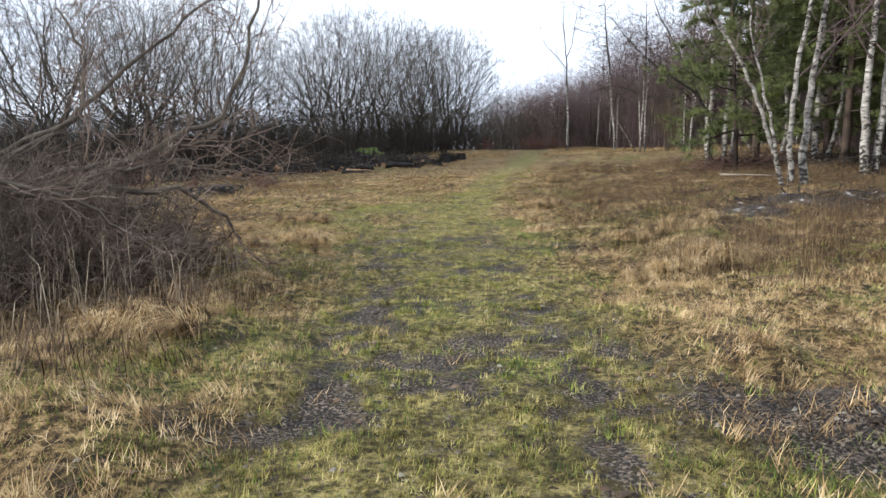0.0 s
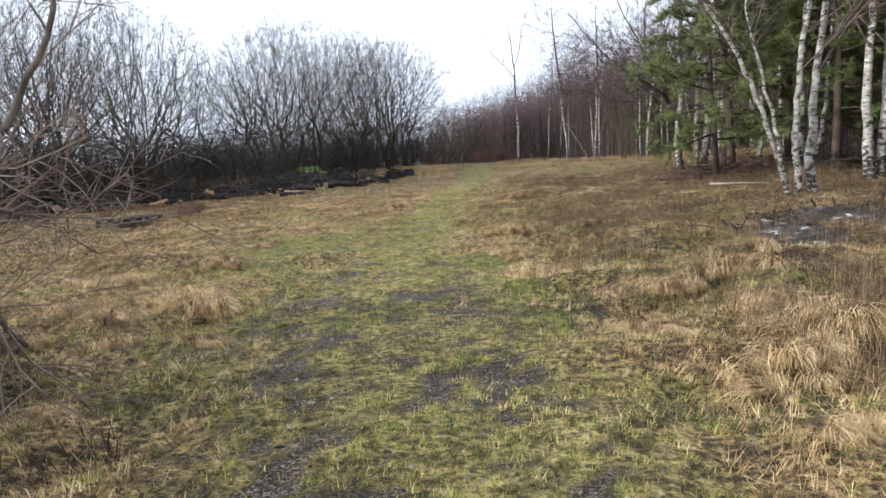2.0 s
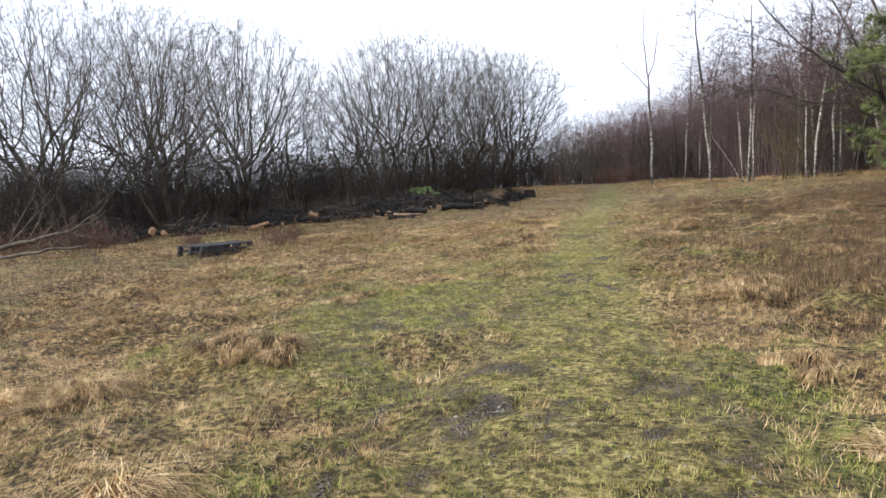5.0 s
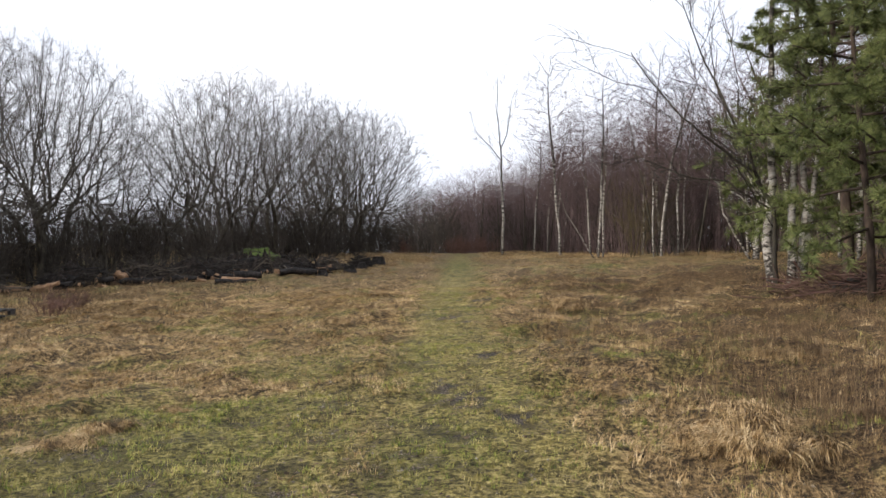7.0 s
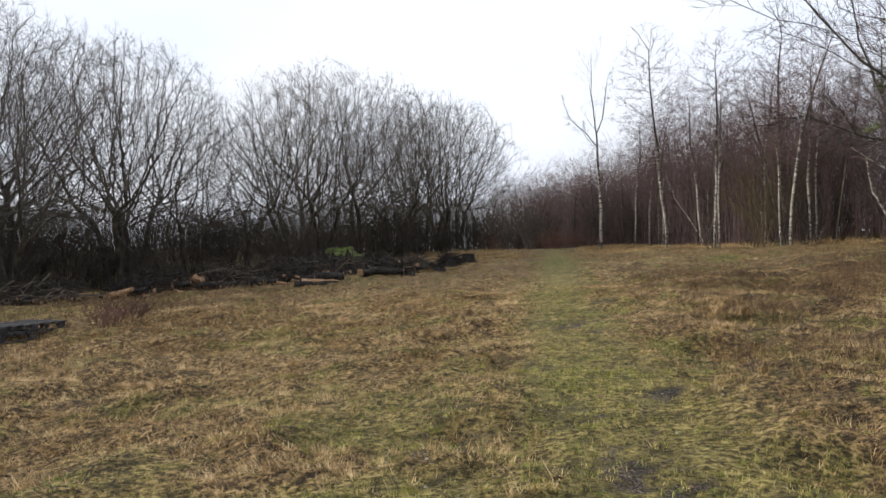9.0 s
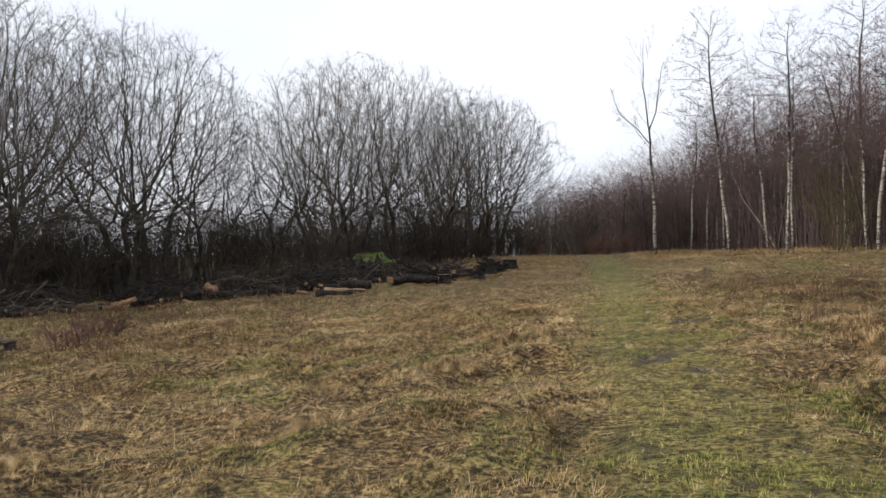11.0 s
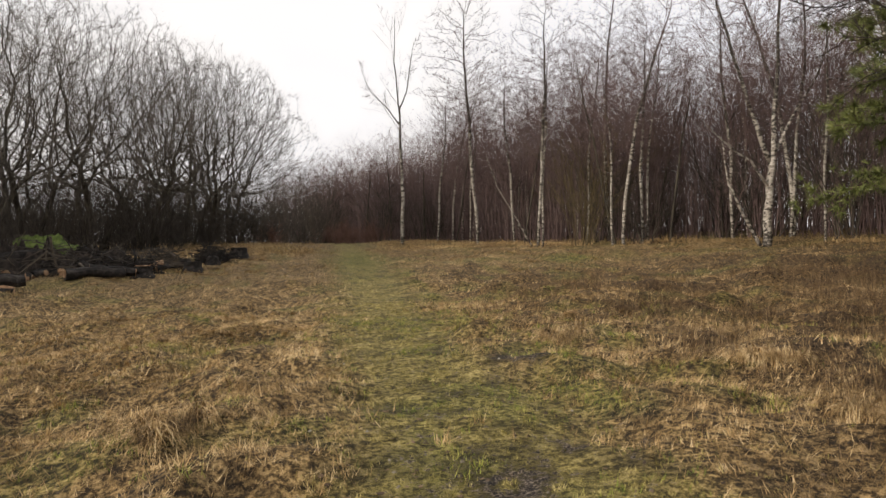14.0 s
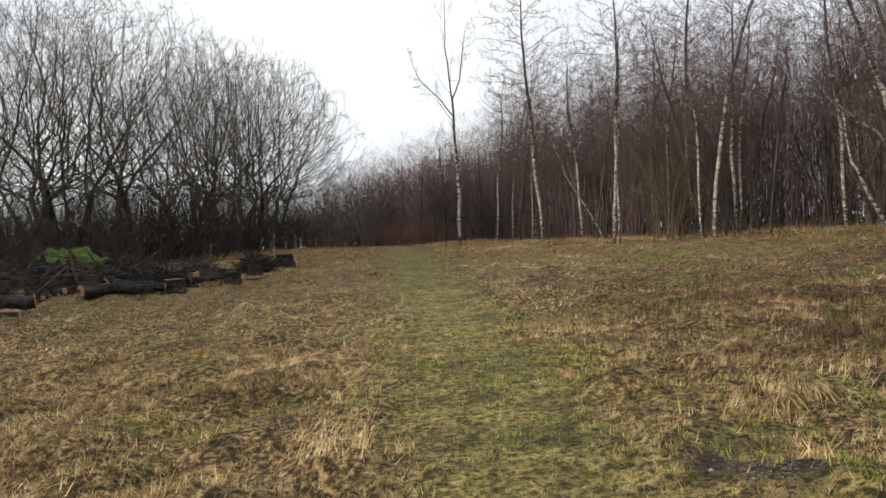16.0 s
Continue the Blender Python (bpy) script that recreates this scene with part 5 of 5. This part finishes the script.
sward("short_turf", OLIVE, "short olive trodden turf of the track", clumped(scatter(101, 90000, -4.5, 6.0, 1.2, 36, w_olive, 0.5), 11, 0.022), 0.045, 0.0055, 0.3, 0.95, 1)
sward("moss_turf", GREEN, "short green turf of the track", clumped(scatter(117, 16000, -4.5, 5.0, 1.2, 22, w_olive, 0.6), 12, 0.026), 0.045, 0.0055, 0.3, 0.95, 1)
sward("green_grass", GREEN, "bright green grass tufts along the track", clumped(scatter(102, 44000, -6, 7, 1.0, 36, w_green, 0.5), 16, 0.035), 0.065, 0.0060, 0.3, 0.97, 1)
sward("dead_grass", STRAW, "matted straw-coloured dead grass", clumped(scatter(103, 40000, -8.5, 10.5, 1.0, 36, w_straw, 0.15), 26, 0.08), 0.10, 0.0044, 0.60, 0.99, 1, 0.35, 0.9)
sward("arching_grass", STRAW, "long arching dead grass blades", clumped(scatter(109, 9000, -7.5, 8.5, 1.2, 22, w_straw, 0.5), 12, 0.07), 0.14, 0.0034, 0.8, 0.99, 2, 0.8, 1.0)
sward("grass_tufts", STRAW, "small upright tufts of dead grass", clumped(scatter(118, 6500, -8.5, 9.5, 1.5, 36, lambda x, y: 0.9 * np.clip(1 - masks(x, y)[0], 0.05, 1), 0.3), 26, 0.03), 0.14, 0.0050, 0.55, 0.99, 1, 0.5)
sward("green_tufts", GREEN, "small bright green tufts in the dead grass", clumped(scatter(119, 1500, -7, 8, 1.5, 34, lambda x, y: smooth(0.42, 0.6, fbm(x, y, 1.6, 72)), 0.4), 24, 0.04), 0.08, 0.005, 0.4, 0.97, 1)
sward("far_dead_grass", STRAW, "straw-coloured dead grass further off", clumped(scatter(104, 16000, -16, 20, 28, 62, w_straw, 0.2), 9, 0.14), 0.16, 0.009, 0.7, 0.999, 1, 0.6)
sward("far_turf", OLIVE, "olive turf further along the track", scatter(105, 60000, -8, 16, 32, 66, w_olive, 0.2), 0.05, 0.008, 0.5, 0.98, 1)
sward("dead_weeds", HEATH, "upright brown stalks of dead weeds", clumped(scatter(106, 50000, 1.2, 13, 4, 36, w_heath, 0.5), 4, 0.06), 0.36, 0.0044, 0.0, 0.6, 1, 0.0, 0.4)
sward("weed_twigs", HEATH, "fine brown side twigs of dead weeds", clumped(scatter(110, 60000, 1.2, 13, 4, 36, w_heath, 0.5), 5, 0.09), 0.16, 0.0045, 0.3, 0.99, 1, 0.0, 0.4)
sward("left_weeds", HEATH, "dark dead weed stalks before the wood", scatter(107, 50000, -24, -4, 14, 42, lambda x, y: smooth(-3, -8, x - 0.22 * (y - 30)) * smooth(0.40, 0.6, fbm(x, y, 2.0, 29))), 0.34, 0.007, 0.0, 0.7, 1, 0.0, 0.4)
sward("tall_stalks", PALE, "tall pale dead grass stalks beside the thicket", scatter(108, 1500, -6.5, -1.5, 2.6, 6.4, lambda x, y: np.exp(-((x + 3.0) / 1.3) ** 2 - ((y - 4.9) / 0.9) ** 2)), 0.75, 0.005, 0.0, 0.75, 2, 0.0, 0.7)
sward("thicket_grass", HEATH, "brown dead grass around the thicket", clumped(scatter(114, 1500, -6.5, -1.3, 2.0, 7.0, lambda x, y: np.exp(-((x + 3.6) / 1.9) ** 2 - ((y - 4.6) / 1.6) ** 2)), 14, 0.07), 0.32, 0.006, 0.4, 0.98, 2, 0.4, 1.0)


def at_wood_edge(x, y):
    return np.exp(-((x - np.interp(y, EDGE_Y, EDGE_X) + 0.6) / 0.9) ** 2) * smooth(0.3, 0.5, fbm(x, y, 2.0, 51))


sward("edge_grass", STRAW, "tall dead grass along the birch wood", scatter(115, 60000, 8, 24, 40, 72, at_wood_edge), 0.28, 0.008, 0.2, 0.85, 1)
sward("end_grass", STRAW, "dead grass at the end of the track", scatter(116, 26000, -6, 13, 54, 72, lambda x, y: smooth(0.42, 0.6, fbm(x, y, 2.5, 53)) * smooth(1.2, 2.6, np.abs(x - track(y))) * smooth(54, 60, y) * smooth(-6, -2, x)), 0.26, 0.009, 0.2, 0.85, 1)


def tussock(seed, blades, tall, mat, label, group):
    """Sheaves of long thin leaves that rise from a few crowns, arch over together and droop to the ground."""
    r = np.random.RandomState(seed)
    crowns = 7
    hub = r.randint(0, crowns, blades)
    hx, hy, hs, sw = r.normal(0, 0.17, crowns), r.normal(0, 0.17, crowns), r.uniform(0.5, 1.1, crowns), r.uniform(0, 2 * np.pi, crowns)
    head = sw[hub] + r.normal(0, 0.75, blades)
    L = tall * r.uniform(0.5, 1.25, blades) * hs[hub]
    up = L * r.uniform(0.22, 0.52, blades)
    curl = r.normal(0, 0.22, blades) * L
    bx, by = hx[hub] + r.normal(0, 0.045, blades), hy[hub] + r.normal(0, 0.045, blades)
    c, s = np.cos(head), np.sin(head)
    rows = []
    for f, rise, w in ((0.0, 0.0, 1.0), (0.3, 0.85, 0.95), (0.68, 0.75, 0.75), (1.0, 0.0, 0.0)):
        q = curl * f * f
        p = np.stack([bx + c * L * f - s * q, by + s * L * f + c * q, -0.04 + up * rise + (r.uniform(0, 0.05, blades) if f == 1.0 else 0.05 * (f > 0))], -1)
        o = np.stack([-s, c, np.zeros(blades)], -1) * 0.0026 * w
        rows += [p - o, p + o] if w else [p]
    V = np.stack(rows, 1).reshape(-1, 3)
    i = np.arange(blades) * 7
    F = np.concatenate([np.stack(t, -1) for t in ((i, i + 1, i + 3), (i, i + 3, i + 2), (i + 2, i + 3, i + 5), (i + 2, i + 5, i + 4), (i + 4, i + 5, i + 6))])
    return tagged(new("grass_tussock", mesh_arrays("grass_tussock", V, F, mat)), label, "grass tussock", group)


kinds = [tussock(111, 1500, 0.42, STRAW, "drooping tussock of straw-coloured dead grass", "tussocks beside the track"),
         tussock(112, 1400, 0.36, STRAW, "drooping tussock of straw-coloured dead grass", "tussocks beside the track"),
         tussock(113, 1300, 0.38, HEATH, "drooping tussock of brown dead grass", "tussocks beside the track")]
named = [(-2.17, 10.4, 1.35), (-2.7, 9.6, 1.3), (-2.2, 9.0, 1.2), (-1.9, 6.9, .9), (1.87, 11.2, 1.3), (2.0, 8.2, 1.1), (2.17, 6.85, 1.2), (2.55, 7.0, 1.2), (2.9, 7.7, 1.5), (2.0, 5.8, .9),
         (-3.4, 10.6, 1.2), (-3.1, 8.8, 1.1), (1.65, 12.9, .9), (2.9, 10.6, 1.1), (-3.8, 12.6, 1.2), (2.6, 9.2, 1.2), (-4.6, 10.6, 1.2), (3.4, 9.6, 1.2),
         (-1.6, 8.5, 1.0), (2.7, 12.4, 1.2), (3.4, 15.5, 1.2), (2.5, 16.2, 1.4), (2.2, 15.9, 1.2), (2.95, 17.3, 1.3), (2.1, 16.4, 1.1), (-0.3, 28.3, 1.1), (4.2, 27.0, 1.4), (4.15, 26.2, 1.3),
         (4.8, 28.4, 1.2), (-1.75, 4.1, 1.1), (-0.35, 35.4, 1.0), (3.9, 30.7, 1.2), (3.6, 25.2, 1.3), (-2.6, 13.8, 1.2), (-3.3, 14.6, 1.3), (-0.9, 26.6, 1.0)]
r = random.Random(9)
spots = [spot(x, y, r.uniform(0, 360), s * 0.8, 0.9, 0.03) for x, y, s in named]
while len(spots) < 150:
    x, y = r.uniform(-9, 10), 2.5 + 34 * r.random()
    d = x - track(y)
    if abs(d) > 1.9 and not (-9 < x < -1.8 and y < 9):
        spots.append(spot(x, y, r.uniform(0, 360), r.uniform(0.4, 0.8), r.uniform(.6, 1.0), 0.03))
heathy = [m for m in spots if m.translation.x - track(m.translation.y) > 3.2]
strawy = [m for m in spots if m.translation.x - track(m.translation.y) <= 3.2]
plant(kinds[0], strawy[0::2] + heathy[0::3])
plant(kinds[1], strawy[1::2])
plant(kinds[2], heathy[1::3] + heathy[2::3])


# ---- chips, leaves and stones on the bare ground ----
def litter(name, seed, tries, weight, size, flat, mat, label, category):
    x, y, r = scatter(seed, tries, -3.5, 7.5, 1.0, 34, weight, 0.5)
    n = len(x)
    z = height(x, y)
    a = r.uniform(0, 2 * np.pi, n)
    s = size * r.uniform(0.4, 1.5, n)
    C = np.stack([x, y, z], -1)
    V = []
    for k in range(4):
        b = a + k * np.pi / 2 + r.normal(0, 0.3, n)
        V.append(C + np.stack([np.cos(b) * s, np.sin(b) * s * 0.7, -0.002 + flat * s * r.uniform(-0.6, 0.6, n)], -1))
    V.append(C + np.stack([r.normal(0, 0.2, n) * s, r.normal(0, 0.2, n) * s, s * (0.25 + 0.5 * (1 - flat))], -1))
    V = np.stack(V, 1).reshape(-1, 3)
    i = np.arange(n) * 5
    F = np.concatenate([np.stack([i + k, i + (k + 1) % 4, i + 4], -1) for k in range(4)])
    tagged(new(name, mesh_arrays(name, V, F, mat)), label, category, kind="stuff")


def w_bare(x, y):
    way, green, bare, heath = masks(x, y)
    return bare * 0.9 + 0.10 * way


LEAF = blade_material("fallen_leaves", [(0.02, 0.014, 0.010), (0.05, 0.034, 0.024), (0.11, 0.072, 0.046), (0.20, 0.14, 0.09)], 3.0)
STONE = blade_material("stone_chips", [(0.025, 0.019, 0.014), (0.075, 0.06, 0.046), (0.15, 0.125, 0.10), (0.28, 0.25, 0.21)], 3.0)
litter("gravel", 121, 42000, w_bare, 0.014, 0.1, STONE, "small grey stone chips on the bare track", "gravel")
litter("leaf_litter", 122, 70000, lambda x, y: w_bare(x, y) * 0.6 + 0.05 + 0.3 * smooth(0.5, 0.62, fbm(x, y, 0.7, 71)), 0.019, 0.9, LEAF, "dead brown leaves trodden into the track", "leaves")
